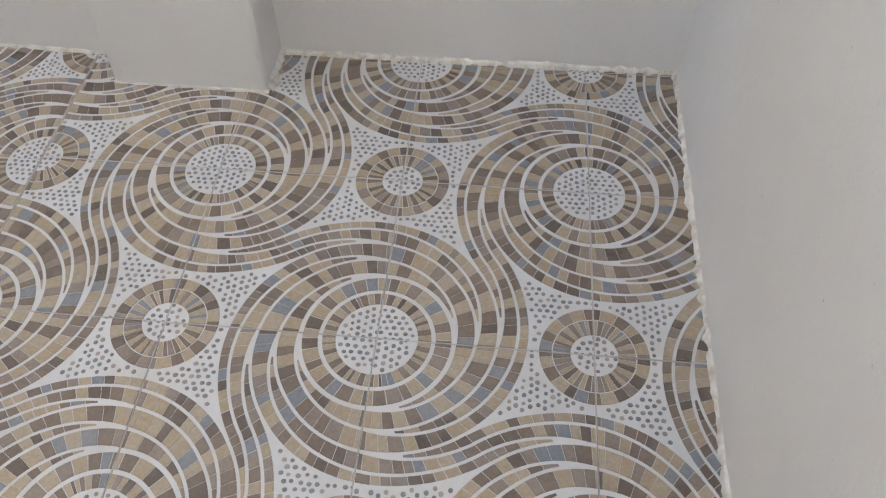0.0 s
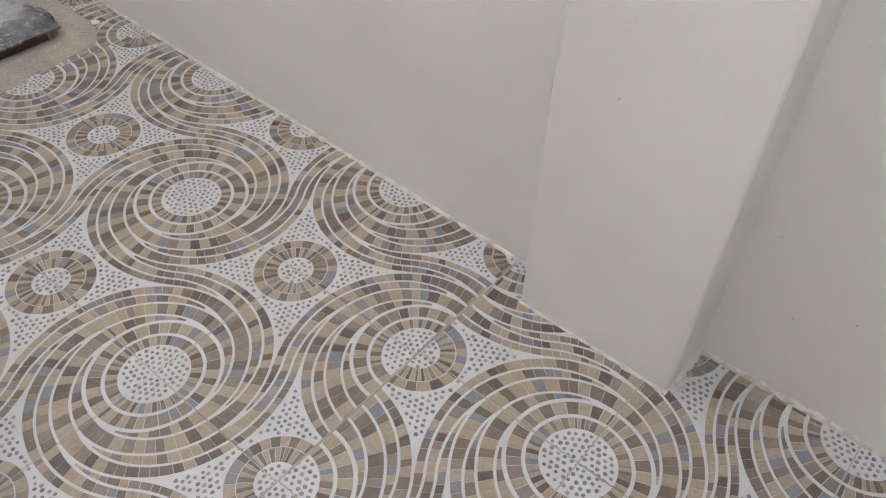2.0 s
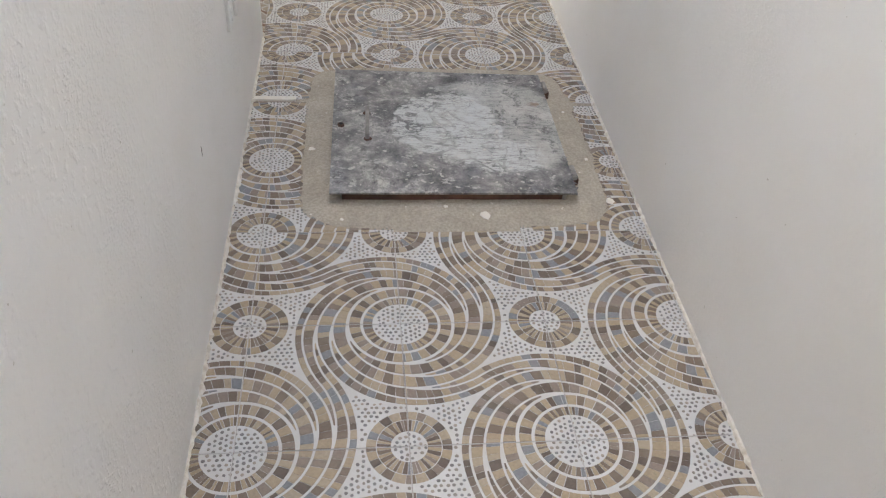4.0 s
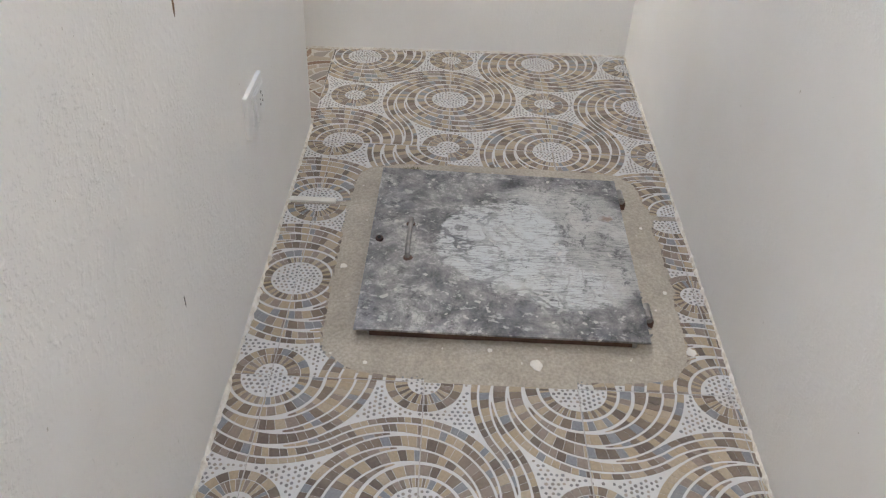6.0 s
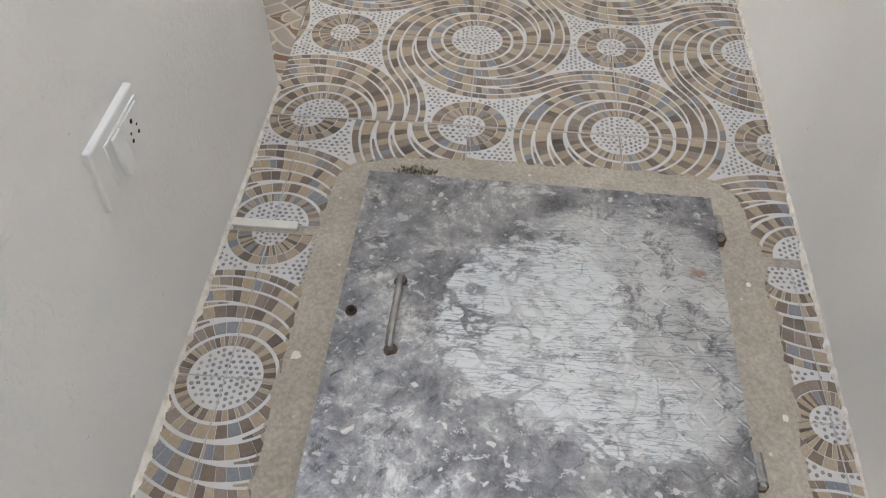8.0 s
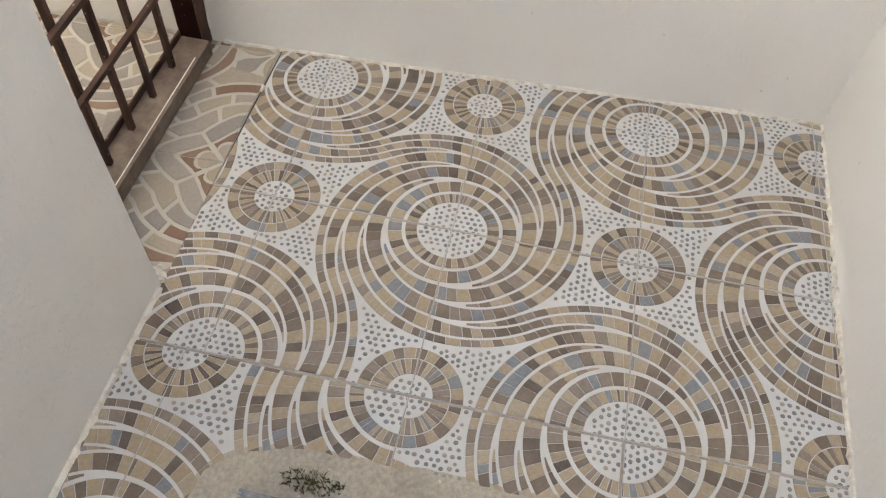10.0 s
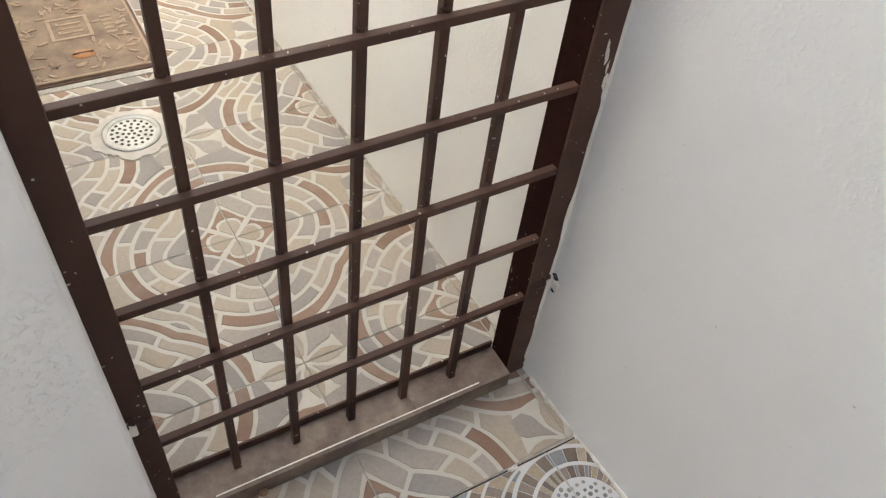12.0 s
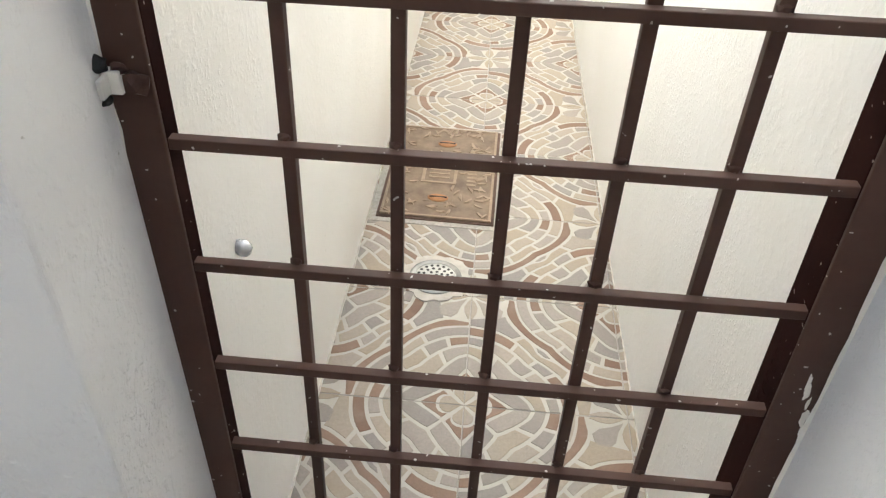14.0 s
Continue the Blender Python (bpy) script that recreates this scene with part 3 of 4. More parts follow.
for lx, sgn, lz in ((-1.905, 1, 0.838), (-1.912, 1, 0.25), (-2.479, -1, 0.222), (-2.475, -1, 0.86)):
    lug = part("fixing_lug", box(min(lx - sgn * 0.006, lx + sgn * 0.02), max(lx - sgn * 0.006, lx + sgn * 0.02), -0.5218, -0.5125, lz - 0.009, lz + 0.009, 0.0012), M_CHIP, gate, "bent steel lug splashed with wall paint")
    bm = box(min(lx + sgn * 0.002, lx + sgn * 0.006), max(lx + sgn * 0.002, lx + sgn * 0.006), -0.5165, -0.5005, lz - 0.008, lz + 0.007, 0.001)
    part("lug_leaf", bm, M_CHIP, lug)
    part("weld", blob((lx - sgn * 0.012, -0.5205, lz - 0.002), 0.0105, (1.15, 0.55, 0.95), 0.55, lz * 7), M_GATE, lug)
    part("weld", blob((lx - sgn * 0.004, -0.519, lz + 0.009), 0.006, (1.0, 0.7, 0.8), 0.5, lz * 9), M_GATE, lug)
    part("plaster_hole", blob((lx + sgn * 0.008, -0.513, lz + 0.013), 0.0075, (0.8, 1.0, 0.9), 0.6, lz * 3), M_HOLE, lug, "dark chipped hole in the plaster")
    part("plaster_hole", blob((lx + sgn * 0.008, -0.512, lz - 0.014), 0.0065, (0.8, 1.0, 0.7), 0.6, lz * 5), M_HOLE, lug)

# white paint scraped on the frame, and the maker's stamp in its side as plain bars
for k, (x, z, r) in enumerate(((-2.4668, 0.601, 0.0095), (-2.4695, 0.588, 0.0095), (-2.4745, 0.575, 0.008), (-2.477, 0.556, 0.0105), (-2.4795, 0.538, 0.0075))):
    part("paint_scrape", blob((x, -0.5224, z), r, (0.2 + 0.1 * (k % 2), 0.05, 1.0), 0.7, k * 1.9), M_CHIP, jamb_west, "smear of white paint")
for k in range(6):
    z = 0.548 + 0.0145 * k
    x = -2.4525 + 0.0115 * z
    bm = box(x - 0.0004, x + 0.0007, -0.5545, -0.5535, z - 0.004, z + 0.004)
    box(x - 0.0004, x + 0.0007, -0.5535, -0.5425, z - 0.004, z - 0.003, 0.0, bm)
    if k % 2:
        box(x - 0.0004, x + 0.0007, -0.5425, -0.5415, z - 0.004, z + 0.004, 0.0, bm)
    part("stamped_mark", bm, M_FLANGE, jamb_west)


# paint overlap left along the gate frame
def paint_edge(name, x, sgn, z0, z1, seed):
    bm = bmesh.new()
    rows = []
    for i in range(81):
        z = z0 + (z1 - z0) * i / 80
        w = 0.003 + 0.0045 * max(0, 0.3 + noise.noise(Vector((z * 16, seed, 0)))) + 0.002 * noise.noise(Vector((z * 70, seed, 0)))
        rows.append((bm.verts.new((x, -0.5218, z)), bm.verts.new((x - sgn * w, -0.5218, z)), bm.verts.new((x, -0.519, z))))
    for a, b in zip(rows, rows[1:]):
        bm.faces.new((a[0], a[1], b[1], b[0]))
        bm.faces.new((a[1], a[2], b[2], b[1]))
    return tagged(mesh_object(name, bm, M_CHIP), kind="structure")


paint_edge("trim_paint_left", -1.893, 1, 0.03, 1.6, 1)
paint_edge("trim_paint_right", -2.484, -1, 0.03, 1.6, 4)

# broken plaster at the foot of the doorway corner
for k, (x, y, r) in enumerate(((-1.926, -0.392, 0.013), (-1.937, -0.399, 0.009), (-1.922, -0.405, 0.01), (-1.931, -0.384, 0.008), (-1.945, -0.39, 0.006), (-1.928, -0.416, 0.007))):
    tagged(mesh_object("plaster_lump", blob((x, y, 0.004), r, (1, 0.9, 0.75), 0.9, k * 2.3), M_BEAD), "broken lump of pale plaster at wall foot", "rubble", "rubble at the doorway corner")
tagged(mesh_object("plaster_lump", blob((-2.372, -0.3795, 0.003), 0.007, (1.2, 0.5, 0.6), 0.8, 3), M_CHIP), "broken lump of pale plaster at tile joint", "rubble", "rubble at the doorway corner")
tagged(mesh_object("pebble", blob((-2.04, -0.505, 0.006), 0.0075, (1, 0.9, 0.8), 0.4, 6), M_STAIN), "small brown pebble before the gate", "pebble")

# ---- yard behind the gate: drain, inspection cover, pipe stub ----
drain = thing("floor_drain", "round stainless floor drain set in white cement", "drain")
DX, DY = -2.079, -1.332


def disc(r, z0, z1, n=40, wob=0.0, seed=0, cx=0, cy=0):
    bm = bmesh.new()
    lo, hi = [], []
    for i in range(n):
        t = i * math.tau / n
        k = r * (1 + wob * noise.noise(Vector((math.cos(t) * 2.2, math.sin(t) * 2.2, seed))) + 0.4 * wob * noise.noise(Vector((math.cos(t) * 7, math.sin(t) * 7, seed))))
        lo.append(bm.verts.new((cx + math.cos(t) * k, cy + math.sin(t) * k, z0)))
        hi.append(bm.verts.new((cx + math.cos(t) * k * 0.985, cy + math.sin(t) * k * 0.985, z1)))
    bm.faces.new(hi)
    bm.faces.new(lo[::-1])
    for i in range(n):
        bm.faces.new((lo[i], lo[(i + 1) % n], hi[(i + 1) % n], hi[i]))
    return bm


def ring_mesh(profile, n=40, cx=0, cy=0):
    """Turns a closed profile of (radius, height) round the axis."""
    bm = bmesh.new()
    loops = [[bm.verts.new((cx + math.cos(i * math.tau / n) * r, cy + math.sin(i * math.tau / n) * r, z)) for i in range(n)] for r, z in profile]
    for a, b in zip(loops, loops[1:] + loops[:1]):
        for i in range(n):
            bm.faces.new((a[i], a[(i + 1) % n], b[(i + 1) % n], b[i]))
    return bm


part("cement_collar", disc(0.077, -0.004, 0.0024, 60, 0.2, 3, DX, DY), M_COLLAR, drain, "ragged pale cement collar")
part("rim", ring_mesh([(0.057, 0.001), (0.057, 0.005), (0.053, 0.0062), (0.046, 0.0045), (0.0455, 0.0012)], 44, DX, DY), M_DRAIN, drain)
grate = part("grate", disc(0.0458, 0.0015, 0.0034, 44, 0, 0, DX, DY), M_DRAIN, drain)
for rr, cnt in ((0.006, 3), (0.0165, 8), (0.0275, 13), (0.038, 18)):
    for i in range(cnt):
        t = i * math.tau / cnt + rr * 40
        part("grate_hole", disc(0.0036, 0.0033, 0.0038, 8, 0, 0, DX + rr * math.cos(t), DY + rr * math.sin(t)), M_HOLE, grate)

cover = thing("inspection_cover", "rusty cast-iron inspection cover with raised pattern in cement", "manhole cover")
CX0, CX1, CY0, CY1 = -2.196, -1.914, -1.983, -1.537
bm = box(CX0 - 0.004, CX1 + 0.016, CY0 - 0.012, CY1 + 0.016, -0.004, 0.0018, 0.001)
tagged(mesh_object("cement_surround", bm, M_CEMENT), "grey cement bed round the inspection cover", "cement bed", kind="structure")
part("surround_frame", box(CX0, CX1, CY0, CY1, -0.002, 0.0045, 0.001), M_RUST, cover)
lid = part("lid", box(CX0 + 0.007, CX1 - 0.007, CY0 + 0.007, CY1 - 0.007, 0.004, 0.0085, 0.0012), M_IRON, cover)
for hy in (-1.888, -1.626):
    boss = part("lifting_boss", box(-2.091, -2.018, hy - 0.016, hy + 0.016, 0.0082, 0.0093, 0.0005), M_IRON, cover)
    bm = blob((0, 0, 0), 1, (1, 1, 1), 0.05, hy)
    for v in bm.verts:
        v.co = Vector((-2.0545 + v.co.x * 0.026, hy + v.co.y * 0.017, 0.0098 + v.co.z * 0.0042))
    part("lifting_eye", bm, M_ORANGE, boss, "orange rusted lifting eye")
    part("slot", box(-2.076, -2.033, hy - 0.002, hy + 0.002, 0.0125, 0.0142, 0.0), M_HOLE, boss)


bm = bmesh.new()
for a in ((-2.093, -2.004, -1.785, -1.777), (-2.093, -2.004, -1.701, -1.693), (-2.093, -2.085, -1.777, -1.701), (-2.012, -2.004, -1.777, -1.701)):
    box(a[0], a[1], a[2], a[3], 0.008, 0.0102, 0.0006, bm)
part("name_border", bm, M_RELIEF, lid)
# raised maker's marks, as plain shapes
for k in range(3):
    y = -1.72 - 0.018 * k
    bm = box(-2.075, -2.022, y - 0.003, y + 0.003, 0.008, 0.0102, 0.0006)
    box(-2.075 if k % 2 else -2.028, -2.069 if k % 2 else -2.022, y - 0.008, y - 0.0031, 0.008, 0.0102, 0.0006, bm)
    part("raised_letter", bm, M_RELIEF, lid)
for k in range(5):
    y = -1.695 - 0.017 * k
    part("raised_letter", box(-2.143, -2.119, y - 0.005, y + 0.004, 0.008, 0.0096, 0.0005), M_RELIEF, lid)
bm = bmesh.new()
for a in ((CX0 + 0.008, CX1 - 0.008, CY0 + 0.008, CY0 + 0.014), (CX0 + 0.008, CX1 - 0.008, CY1 - 0.014, CY1 - 0.008), (CX0 + 0.008, CX0 + 0.014, CY0 + 0.014, CY1 - 0.014), (CX1 - 0.014, CX1 - 0.008, CY0 + 0.014, CY1 - 0.014)):
    box(a[0], a[1], a[2], a[3], 0.008, 0.0106, 0.0008, bm)
part("raised_border", bm, M_RELIEF, lid)
bm = bmesh.new()
rnd = random.Random(9)
for k in range(150):
    x, y, a = rnd.uniform(CX0 + 0.016, CX1 - 0.016), rnd.uniform(CY0 + 0.016, CY1 - 0.016), rnd.uniform(0, math.pi)
    if -2.1 < x < -2.0 and (-1.795 < y < -1.685 or abs(y + 1.888) < 0.025 or abs(y + 1.626) < 0.025) or (-2.15 < x < -2.115 and -1.785 < y < -1.685):
        continue
    d, w = Vector((math.cos(a), math.sin(a), 0)), Vector((-math.sin(a), math.cos(a), 0))
    c = Vector((x, y, 0.0083))
    bend = rnd.uniform(-0.005, 0.005)
    ring, top = [], []
    for i in range(8):
        t = i * math.tau / 8
        o = d * math.cos(t) * 0.016 + w * (math.sin(t) * 0.0042 + bend * math.cos(t) ** 2)
        ring.append(bm.verts.new(c + o))
        top.append(bm.verts.new(c + o * 0.7 + Vector((0, 0, 0.003))))
    for i in range(8):
        bm.faces.new((ring[i], ring[(i + 1) % 8], top[(i + 1) % 8], top[i]))
    bm.faces.new(top)
tagged(part("leaf_relief", bm, M_RELIEF, lid), kind="stuff")

stub = thing("pipe_stub", "small shiny capped pipe stub projecting from wall", "pipe")
bm = blob((-1.912, -0.692, 0.554), 0.0098, (1.0, 1.0, 1.1), 0.12, 4, div=3)
cap = part("cap", bm, M_CHROME, stub, "rounded shiny metal cap")
cap.data.polygons.foreach_set("use_smooth", [True] * len(cap.data.polygons))
part("collar", tube([(-1.900, -0.692, 0.5555), (-1.9075, -0.692, 0.5555)], 0.0085, 20), M_CHROME, stub)

# white capped pipe end in the corner of the doorway
conduit = thing("conduit_end", "white plastic capped pipe end at doorway foot", "pipe")
bm = tube([(-1.928, -0.437, -0.003), (-1.928, -0.437, 0.026)], 0.0125, 18)
part("pipe", bm, M_WHITE, conduit)
part("cap", ring_mesh([(0.0001, 0.0262), (0.0131, 0.0262), (0.0131, 0.031), (0.0108, 0.037), (0.006, 0.0405), (0.0001, 0.0415)], 18, -1.928, -0.437), M_WHITE, conduit)


# ---- floor tiles ----
def clip(poly, x0, y0, x1, y1):
    for axis, lim, sign in ((0, x0, 1), (0, x1, -1), (1, y0, 1), (1, y1, -1)):
        out = []
        for i, p in enumerate(poly):
            q = poly[i - 1]
            pin, qin = (p[axis] - lim) * sign >= 0, (q[axis] - lim) * sign >= 0
            if pin != qin:
                t = (lim - q[axis]) / (p[axis] - q[axis])
                out.append((q[0] + (p[0] - q[0]) * t, q[1] + (p[1] - q[1]) * t))
            if pin:
                out.append(p)
        poly = out
        if len(poly) < 3:
            return []
    area = sum(poly[i - 1][0] * poly[i][1] - poly[i][0] * poly[i - 1][1] for i in range(len(poly))) / 2
    return poly if abs(area) > 1.2e-5 else []


def curve(stops, phi):
    for (p0, r0), (p1, r1) in zip(stops, stops[1:]):
        if phi <= p1:
            return r0 + (r1 - r0) * (phi - p0) / (p1 - p0)
    return stops[-1][1]


# radii of the three lines of a swirl by the degrees turned since it left the tile's middle
EDGE = [(0, 0.79), (10, 0.766), (25, 0.733), (45, 0.70), (70, 0.66), (90, 0.622), (112, 0.588), (135, 0.556)]
LINE_B = [(0, 0.735), (20, 0.69), (45, 0.643), (90, 0.552), (135, 0.455), (180, 0.402), (225, 0.36)]
LINE_C = [(0, 0.68), (20, 0.625), (45, 0.556), (90, 0.492), (135, 0.455)]


def band_1(phi):
    if phi <= 135:
        return curve(EDGE, phi), curve(LINE_B, phi)
    if phi <= 225:
        return curve(LINE_C, phi - 90), curve(LINE_B, phi)
    return curve(LINE_B, phi - 90), 0.36


def band_2(phi):
    return curve(LINE_B, phi), curve(LINE_C, phi)


def band_3(phi):
    return curve(LINE_C, phi), curve(EDGE, phi + 90)


def polar(r, deg):
    a = math.radians(deg)
    return (r * math.cos(a), r * math.sin(a))


def sector(r0a, r1a, r0b, r1b, a, b, cut=2):
    """A stone between two radii that change from the angle a to b."""
    inner = [polar(r0a + (r0b - r0a) * k / cut, a + (b - a) * k / cut) for k in range(cut + 1)]
    outer = [polar(r1a + (r1b - r1a) * k / cut, a + (b - a) * k / cut) for k in range(cut + 1)]
    return inner + outer[::-1]


def big_quarter(rnd):
    """Stones round a large circle, in its first quarter; swirls start at 45, 135, 225 and 315 degrees."""
    out = []
    g = 0.0072
    seed_turn = rnd.random()
    for start in (45, 135, 225, 315, 405):
        for fn, last, mean in ((band_1, 315, 0.55), (band_2, 135, 0.58), (band_3, 45, 0.62)):
            phi = 0.0
            while phi < last - 0.5:
                ro, ri = fn(phi)
                step = max(3.2, math.degrees(0.056 * rnd.uniform(0.72, 1.3) / max(0.38, (ro + ri) / 2)))
                end = min(phi + step, last)
                ro2, ri2 = fn(end)
                a, b = start - phi, start - end
                turn = 1 if math.sin(math.radians((a + b) / 2) * 17 + 2.1 * seed_turn) + rnd.uniform(-1.5, 1.5) > -0.05 else 0
                if -8 < (a + b) / 2 < 98 and min(ro - ri, 9) > 0.0 and max(ro - ri, ro2 - ri2) > 0.026:
                    s = 0.07
                    h1, h2 = min(g, (ro - ri) * 0.4), min(g, (ro2 - ri2) * 0.4)
                    out.append((sector(ri + h1, ro - h1, ri2 + h2, ro2 - h2, a - s, b + s), turn))
                phi = end
    a = -6.0
    while a < 96:
        b = a + rnd.uniform(7.5, 13.5)
        out.append((sector(0.272, 0.346, 0.272, 0.346, a + 0.25, b - 0.25, 3), len(out) % 2))
        a = b
    a = -6.0
    while a < 96:
        b = a + rnd.uniform(3.5, 9.5)
        out.append((sector(0.19, 0.253, 0.19, 0.253, a + 0.25, b - 0.25, 2), len(out) % 2))
        a = b
    return out


def small_quarter(rnd):
    out = []
    a = -8.0
    while a < 98:
        b = a + rnd.uniform(11, 19)
        out.append((sector(0.194, 0.252, 0.194, 0.252, a + 0.2, b - 0.2, 3), len(out) % 2))
        a = b
    a = -8.0
    while a < 98:
        b = a + rnd.uniform(5, 11)
        out.append((sector(0.108, 0.19, 0.108, 0.19, a + 0.5, b - 0.3, 2), len(out) % 2))
        a = b
    return out


def outer_edge(x, y):
    """How far a place lies outside the swirls of the large circle at the origin."""
    r, a = math.hypot(x, y), math.degrees(math.atan2(y, x)) % 90
    phi = 45 - a if a <= 45 else 135 - a
    return r - curve(EDGE, phi)


def mosaic_pieces(seed):
    rnd = random.Random(seed)
    stones, dots = ([], []), []
    for flip in (False, True):
        for p, light in big_quarter(rnd):
            stones[light].append([(1 - x, 1 - y) for x, y in p] if flip else p)
        for p, light in small_quarter(rnd):
            stones[light].append([(1 - y, x) for x, y in p] if flip else [(y, 1 - x) for x, y in p])
    step = 0.0365
    for j in range(-1, 33):
        for i in range(-1, 29):
            x = (i + 0.5 * (j % 2)) * step + rnd.uniform(-1, 1) * 0.0045
            y = j * step * 0.87 + rnd.uniform(-1, 1) * 0.0045
            r = 0.0118 * rnd.uniform(0.85, 1.15)
            corner_big = min(math.hypot(x, y), math.hypot(1 - x, 1 - y))
            corner_small = min(math.hypot(1 - x, y), math.hypot(x, 1 - y))
            if corner_big < 0.172 or corner_small < 0.097 or (outer_edge(x, y) > 0.014 and outer_edge(1 - x, 1 - y) > 0.014 and corner_small > 0.268):
                turn = rnd.uniform(0, 1)
                dots.append([(x + r * math.cos(k * math.tau / 7 + turn), y + r * math.sin(k * math.tau / 7 + turn) * 0.92) for k in range(7)])
    return [(stones[0], 1, 0.05, 0.0009), (stones[1], 3, 0.05, 0.0009), (dots, 2, 0.22, 0.0010)]


# paving of the yard: a four-lobed flower in ogee rings at two corners of a tile, stars at the other two;
# radii of the ring lines by the degrees off the tile's edge
RINGS = [
    [(0, 0.30), (7, 0.255), (16, 0.215), (28, 0.188), (45, 0.172)],
    [(0, 0.425), (8, 0.405), (18, 0.362), (30, 0.322), (45, 0.288)],
    [(0, 0.515), (14, 0.495), (30, 0.455), (45, 0.425)],
    [(0, 0.600), (16, 0.588), (32, 0.562), (45, 0.538)],
    [(0, 0.695), (18, 0.684), (32, 0.650), (45, 0.615)],
    [(0, 0.790), (14, 0.772), (30, 0.725), (45, 0.690)],
]


def ring_line(k, deg):
    off = min(deg % 90, 90 - deg % 90)
    stops = RINGS[k]
    for (p0, r0), (p1, r1) in zip(stops, stops[1:]):
        if off <= p1:
            t = (off - p0) / (p1 - p0)
            return r0 + (r1 - r0) * t
    return stops[-1][1]


PAVE_GAP = 0.0125


def ring_stone(k, a, b):
    """A stone between the ring lines k and k + 1, from the angle a to b."""
    g = PAVE_GAP
    n = max(3, int((b - a) / 4))
    mid = (ring_line(k, (a + b) / 2) + ring_line(k + 1, (a + b) / 2)) / 2
    s = math.degrees(g / mid)
    a, b = a + (s if a > 0 else 0), b - (s if b < 90 else 0)
    if b - a < 1:
        return []
    steps = [a + (b - a) * i / n for i in range(n + 1)]
    return [polar(ring_line(k, d) + g, d) for d in steps] + [polar(ring_line(k + 1, d) - g, d) for d in steps[::-1]]


def flower_heart():
    """The lobes of the flower and the four-pointed red star under it, in one quarter."""
    g = PAVE_GAP
    lobes, red = [], []
    for flip in (False, True):
        lobe = [(0.0, 0.0), (0.0, 0.0)] + [polar(r, d) for r, d in ((0.152, 0), (0.150, 12), (0.142, 22), (0.125, 31), (0.105, 37))]
        lobe = [(0.008, 0.0)] + lobe[2:] + [polar(0.03, 22)]
        tip = [polar(0.30 - g * 2.6, 0), polar(0.25 - g, 7), polar(0.218 - g, 16), polar(0.19 - g, 28), polar(0.182 - g, 39), polar(0.125, 37), polar(0.148, 31), polar(0.164, 22), polar(0.172, 12), polar(0.174, 0)]
        for src, dst in ((lobe, lobes), (tip, red)):
            dst.append([(y, x) for x, y in src] if flip else src)
    return lobes, red


GREY_STONE, CREAM_STONE, RED_STONE = 0, 1, 2
# rings of the two kinds of quarter: where the stones end, and what each is
RING_STONES = {
    "wide": (((0, (0, 45, 90), (0, 0)),
              (1, (0, 24, 66, 90), (0, 1, 0)),
              (2, (0, 13, 34, 58, 77, 90), (2, 0, 1, 0, 2)),
              (3, (0, 28, 50, 72, 90), (0, 1, 0, 1)),
              (4, (0, 90), (2,)))),
    "narrow": (((0, (0, 45, 90), (0, 0)),
                (1, (0, 24, 66, 90), (1, 0, 1)),
                (2, (0, 14, 37, 55, 78, 90), (0, 1, 0, 1, 0)),
                (3, (0, 27, 41, 60, 90), (2, 0, 1, 2)))),
}


def outer_bow(a, b):
    """A stone of the wavy band between a wide quarter and the narrow one across the tile."""
    inner, outer = [], []
    n = max(4, int((b - a) / 3))
    for i in range(n + 1):
        d = a + (b - a) * i / n
        r0 = ring_line(5, d) + PAVE_GAP + 0.055 * max(0.0, 1 - abs(d - 45) / 9.0)
        r1 = r0
        while r1 < 1.3:
            x, y = polar(r1, d)
            if math.hypot(1 - x, 1 - y) < ring_line(4, math.degrees(math.atan2(1 - y, 1 - x))) + PAVE_GAP:
                break
            r1 += 0.006
        inner.append(polar(r0, d))
        outer.append(polar(max(r1, r0 + 0.004), d))
    return inner + outer[::-1]


def star_quarter():
    """Two halves of leaf petals and a kite between them, round a star at the origin."""
    leaf = [polar(0.02, 2), polar(0.075, 24), polar(0.125, 22), polar(0.18, 13), polar(0.24, 3), polar(0.225, 1.2), polar(0.1, 1.6)]
    kite = [polar(0.045, 45), polar(0.125, 33), polar(0.205, 26), polar(0.262, 30), polar(0.30, 45), polar(0.262, 60), polar(0.205, 64), polar(0.125, 57)]
    return [leaf, [(y, x) for x, y in leaf]], [kite]


def star_clear(poly):
    """Pushes a stone out of the star's petals and kites."""
    out = []
    for x, y in poly:
        for sx, sy in ((1, 0), (0, 1)):
            d = math.hypot(x - sx, y - sy)
            a = math.degrees(math.atan2(abs(y - sy), abs(x - sx))) if d else 0
            lim = 0.265 + 0.06 * max(0.0, 1 - abs(a - 45) / 24)
            if d < lim:
                k = lim / max(d, 1e-4)
                x, y = sx + (x - sx) * k, sy + (y - sy) * k
        out.append((x, y))
    return out


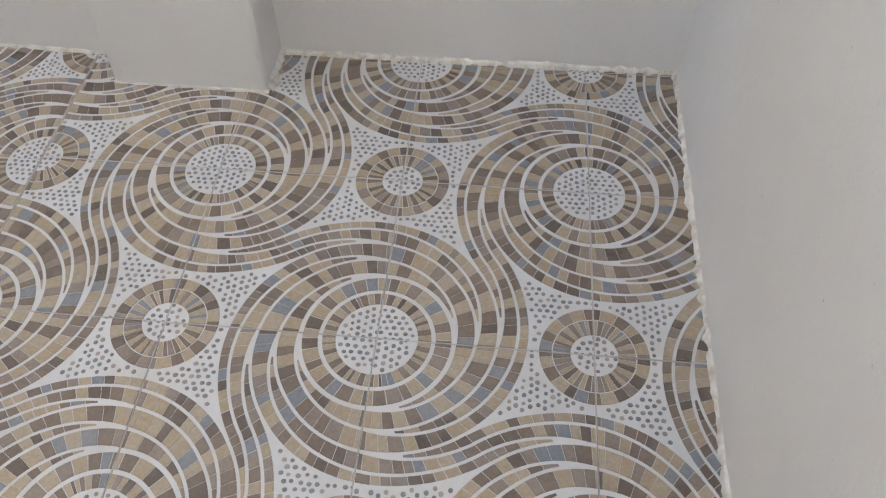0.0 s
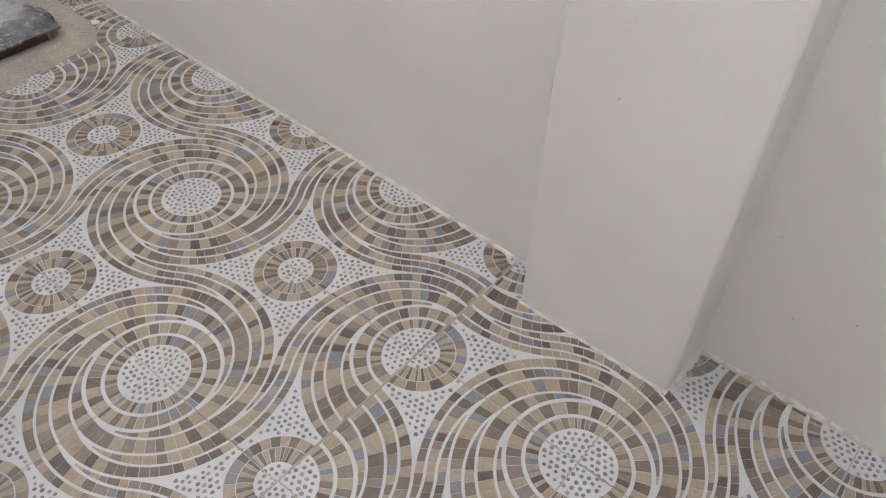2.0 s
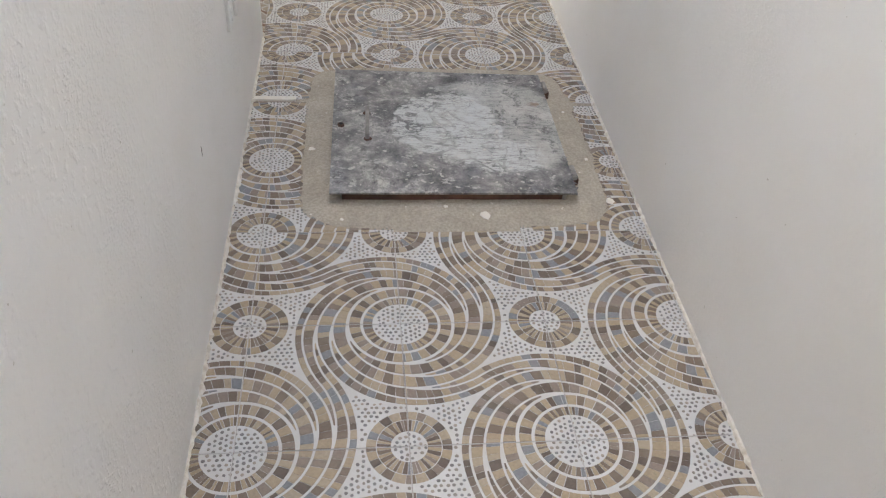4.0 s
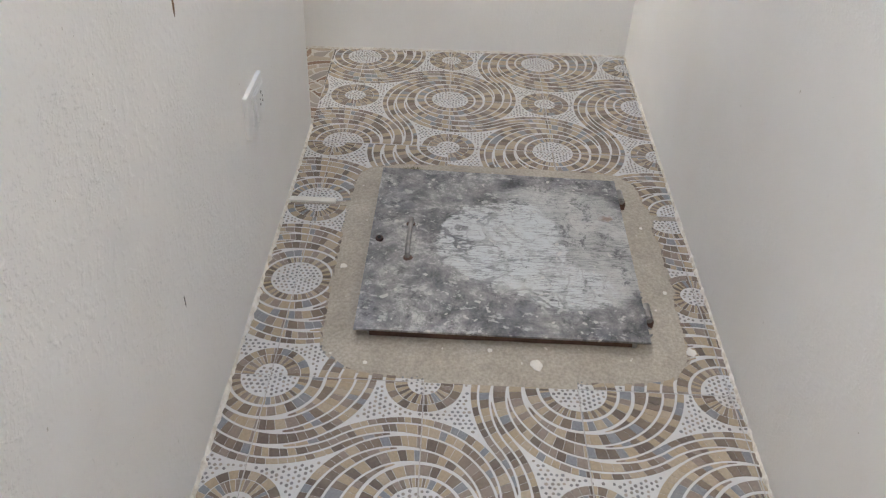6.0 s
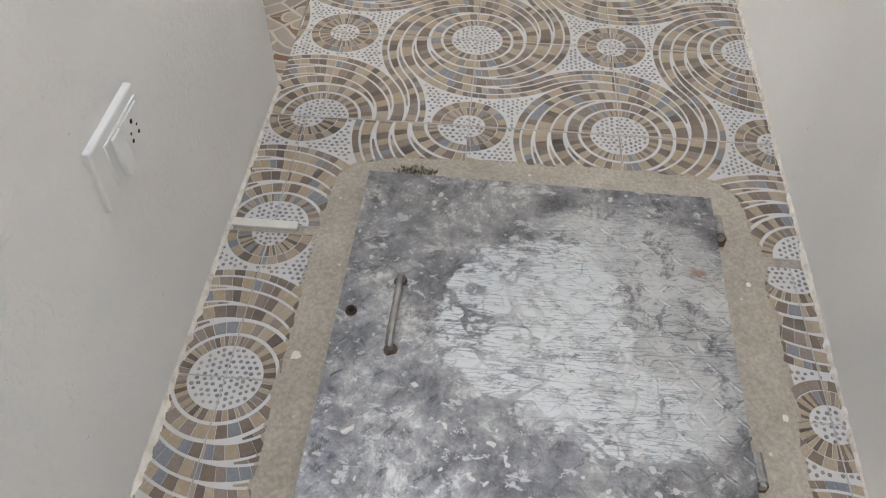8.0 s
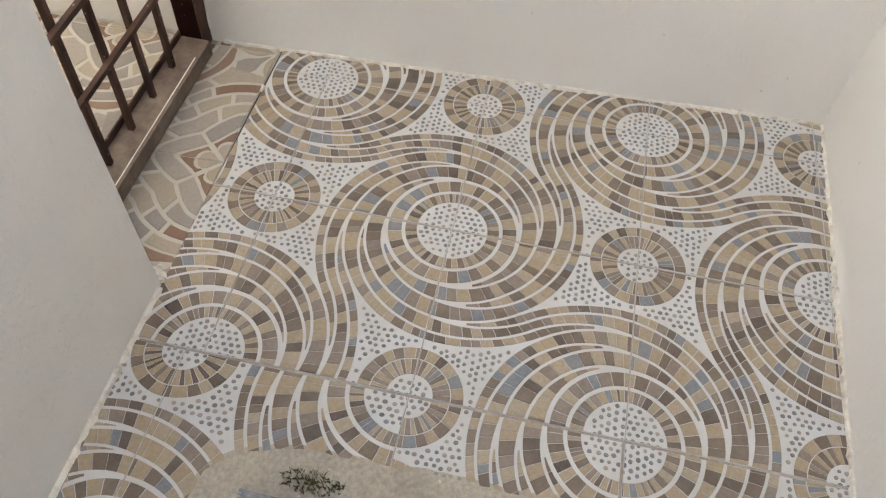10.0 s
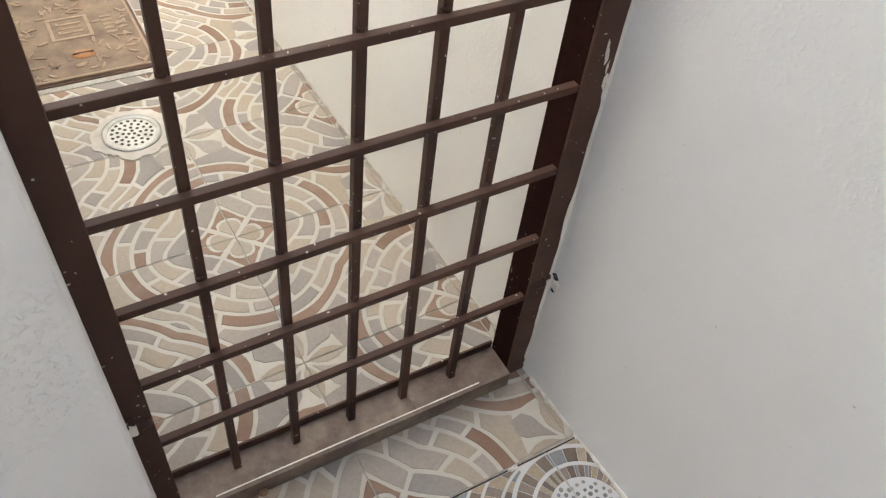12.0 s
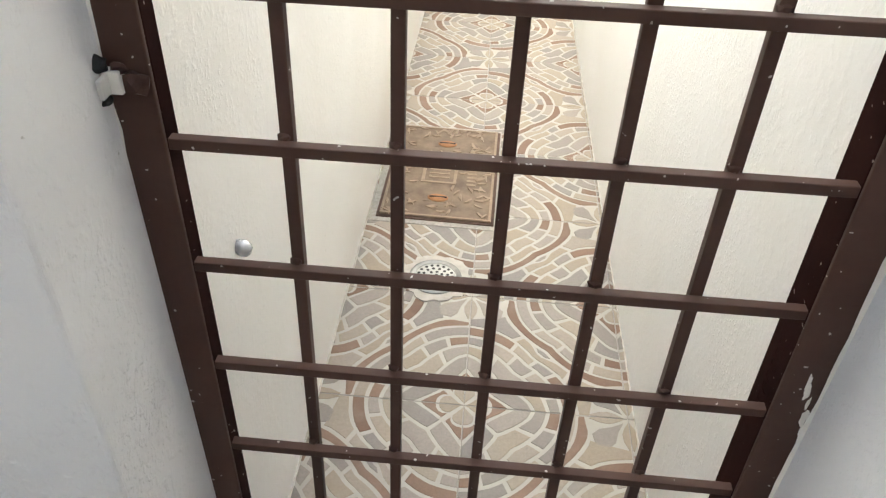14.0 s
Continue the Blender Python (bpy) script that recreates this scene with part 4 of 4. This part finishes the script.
def paving_pieces(seed):
    rnd = random.Random(seed)
    stones = ([], [], [])
    lobes, red = flower_heart()
    for style, flip in (("wide", False), ("narrow", True)):
        def put(poly, kind):
            if len(poly) > 2:
                poly = star_clear(poly)
                stones[kind].append([(1 - x, 1 - y) for x, y in poly] if flip else poly)
        for p in lobes:
            put(p, CREAM_STONE)
        for p in red:
            put(p, RED_STONE)
        for k, ends, kinds in RING_STONES[style]:
            ends = [e + (rnd.uniform(-2, 2) if 0 < e < 90 and e != 45 else 0) for e in ends]
            for a, b, kind in zip(ends, ends[1:], kinds):
                put(ring_stone(k, a, b), kind)
    for a, b, kind in ((13, 29, GREY_STONE), (31, 62, CREAM_STONE), (64, 77, CREAM_STONE)):
        stones[kind].append(star_clear(outer_bow(a, b)))
    stones[GREY_STONE].append([polar(ring_line(5, d) + PAVE_GAP + h * 0.026, d) for d, h in ((40, 0), (45, 0), (50, 0), (47.5, 0.9), (45, 1), (42.5, 0.9))])
    leaves, kites = star_quarter()
    for turn in (lambda x, y: (1 - y, x), lambda x, y: (y, 1 - x)):
        for p in leaves:
            stones[CREAM_STONE].append([turn(x, y) for x, y in p])
        for p in kites:
            stones[GREY_STONE].append([turn(x, y) for x, y in p])
    return [(stones[0], 1, 0.04, 0.0010), (stones[1], 3, 0.04, 0.0010), (stones[2], 2, 0.04, 0.0010)]


TILE_MESHES = {}


def tile_mesh(kind, orient, seed, window, size):
    """A tile of unit width with its printed and raised pieces, cut to a window (x0, y0, x1, y1)."""
    key = (kind, orient, seed, window)
    if key in TILE_MESHES:
        return TILE_MESHES[key]
    verts, faces, mats = [], [], []
    e = 0.0015
    x0, y0, x1, y1 = window[0] + e, window[1] + e, window[2] - e, window[3] - e
    c = 0.0022
    for inset, z in ((0, -0.0072), (0, -0.0024), (c, -0.0010)):
        verts += [(x0 + inset, y0 + inset, z), (x1 - inset, y0 + inset, z), (x1 - inset, y1 - inset, z), (x0 + inset, y1 - inset, z)]
    for r in (0, 4):
        for k in range(4):
            faces.append((r + k, r + (k + 1) % 4, r + 4 + (k + 1) % 4, r + 4 + k))
            mats.append(0)
    faces.append((8, 9, 10, 11))
    mats.append(0)
    groups = mosaic_pieces(seed) if kind == "mosaic" else paving_pieces(seed)
    for polys, slot, inset, high in groups:
        for p in polys:
            for _ in range(orient):
                p = [(1 - y, x) for x, y in p]
            p = clip(p, x0 + c, y0 + c, x1 - c, y1 - c)
            if not p:
                continue
            n, base = len(p), len(verts)
            area = sum(p[i - 1][0] * p[i][1] - p[i][0] * p[i - 1][1] for i in range(n))
            if area < 0:
                p = p[::-1]
            mx, my = sum(q[0] for q in p) / n, sum(q[1] for q in p) / n
            verts += [(x, y, -0.0012) for x, y in p] + [(x + (mx - x) * inset, y + (my - y) * inset, -0.0012 + high) for x, y in p]
            for k in range(n):
                faces.append((base + k, base + (k + 1) % n, base + n + (k + 1) % n, base + n + k))
                mats.append(slot)
            faces.append(tuple(range(base + n, base + 2 * n)))
            mats.append(slot)
    me = bpy.data.meshes.new("tile")
    me.from_pydata(verts, [], faces)
    for m in ((M_GLAZE, M_MOSAIC, M_PEBBLE, M_MOSAIC_LIGHT) if kind == "mosaic" else (M_YGLAZE, M_YSTONE, M_YRED, M_YCREAM)):
        me.materials.append(m)
    me.polygons.foreach_set("material_index", mats)
    me.update()
    TILE_MESHES[key] = me
    return me


trnd = random.Random(77)


def lay(kind, x0, y0, w, h, orient, window=(0, 0, 1, 1)):
    seed = 1 if window != (0, 0, 1, 1) else trnd.choice((1, 2, 3))
    orient = orient % (2 if kind == "mosaic" else 4)
    ob = new("tile", tile_mesh(kind, orient, seed, window, w))
    ob.parent = floor
    ob.location = (x0, y0, trnd.uniform(-0.0004, 0.0004))
    ob.scale = (w, h, 1)
    return ob


def cut(lo, size, a, b):
    return round(max(0.0, (a - lo) / size), 3), round(min(1.0, (b - lo) / size), 3)


# the alcove's tiles
TA = 0.309
for a in range(-2, 2):
    for b in range(-4, 3):
        y0 = 0.003 + 0.306 * b
        lay("mosaic", 0.288 + TA * (a + 2), y0, TA, 0.306, a + b)
# the passage's tiles, up to the hatch
for i in range(-1, 6):
    for v in range(-2, 3):
        if i in (3, 4) and v == 0:
            continue
        odd = i + 1 + v + (1 if i >= 3 else 0)
        if i == -1:
            lay("mosaic", 0.0, 0.3 * v, 0.286, 0.3, odd)
        elif i == 5:
            lay("mosaic", -1.822, 0.3 * v if v < 0 else 0.03 + 0.303 * v, 0.302, 0.33 if v == -1 else 0.3, odd + 1 if v < 0 else odd)
        else:
            lay("mosaic", -0.3 * (i + 1), 0.3 * v, 0.3, 0.3, odd)
# the far end's tiles, cut where the doorway's paving begins
TF = 0.303
for a in range(-1, 2):
    for b in range(-2, 3):
        x0, y0 = -2.13 - TF * (a + 1), 0.03 + TF * b
        if a == -1:
            x0 = -2.128
        if b == -2:
            lay("mosaic", x0, y0, TF, TF, a + 1 + b, (0, *cut(y0, TF, -0.3805, 9)[:1], 1, 1))
        else:
            lay("mosaic", x0, y0, TF, TF, a + 1 + b)
# paving of doorway and yard
TG, TGY, SKEW = 0.2965, 0.3005, 0.019
for i in range(-2, 2):
    for j in range(0, 9):
        even = (i + j + 1) % 2 == 0
        ob = lay("paving", -2.179 + TG * i + SKEW * TGY * (j + 1), -0.384 - TGY * (j + 1) + SKEW * TG * (i + 0.5), TG, TGY, ((2, 0) if even else (3, 1))[i % 2])
        ob.rotation_euler.z = SKEW
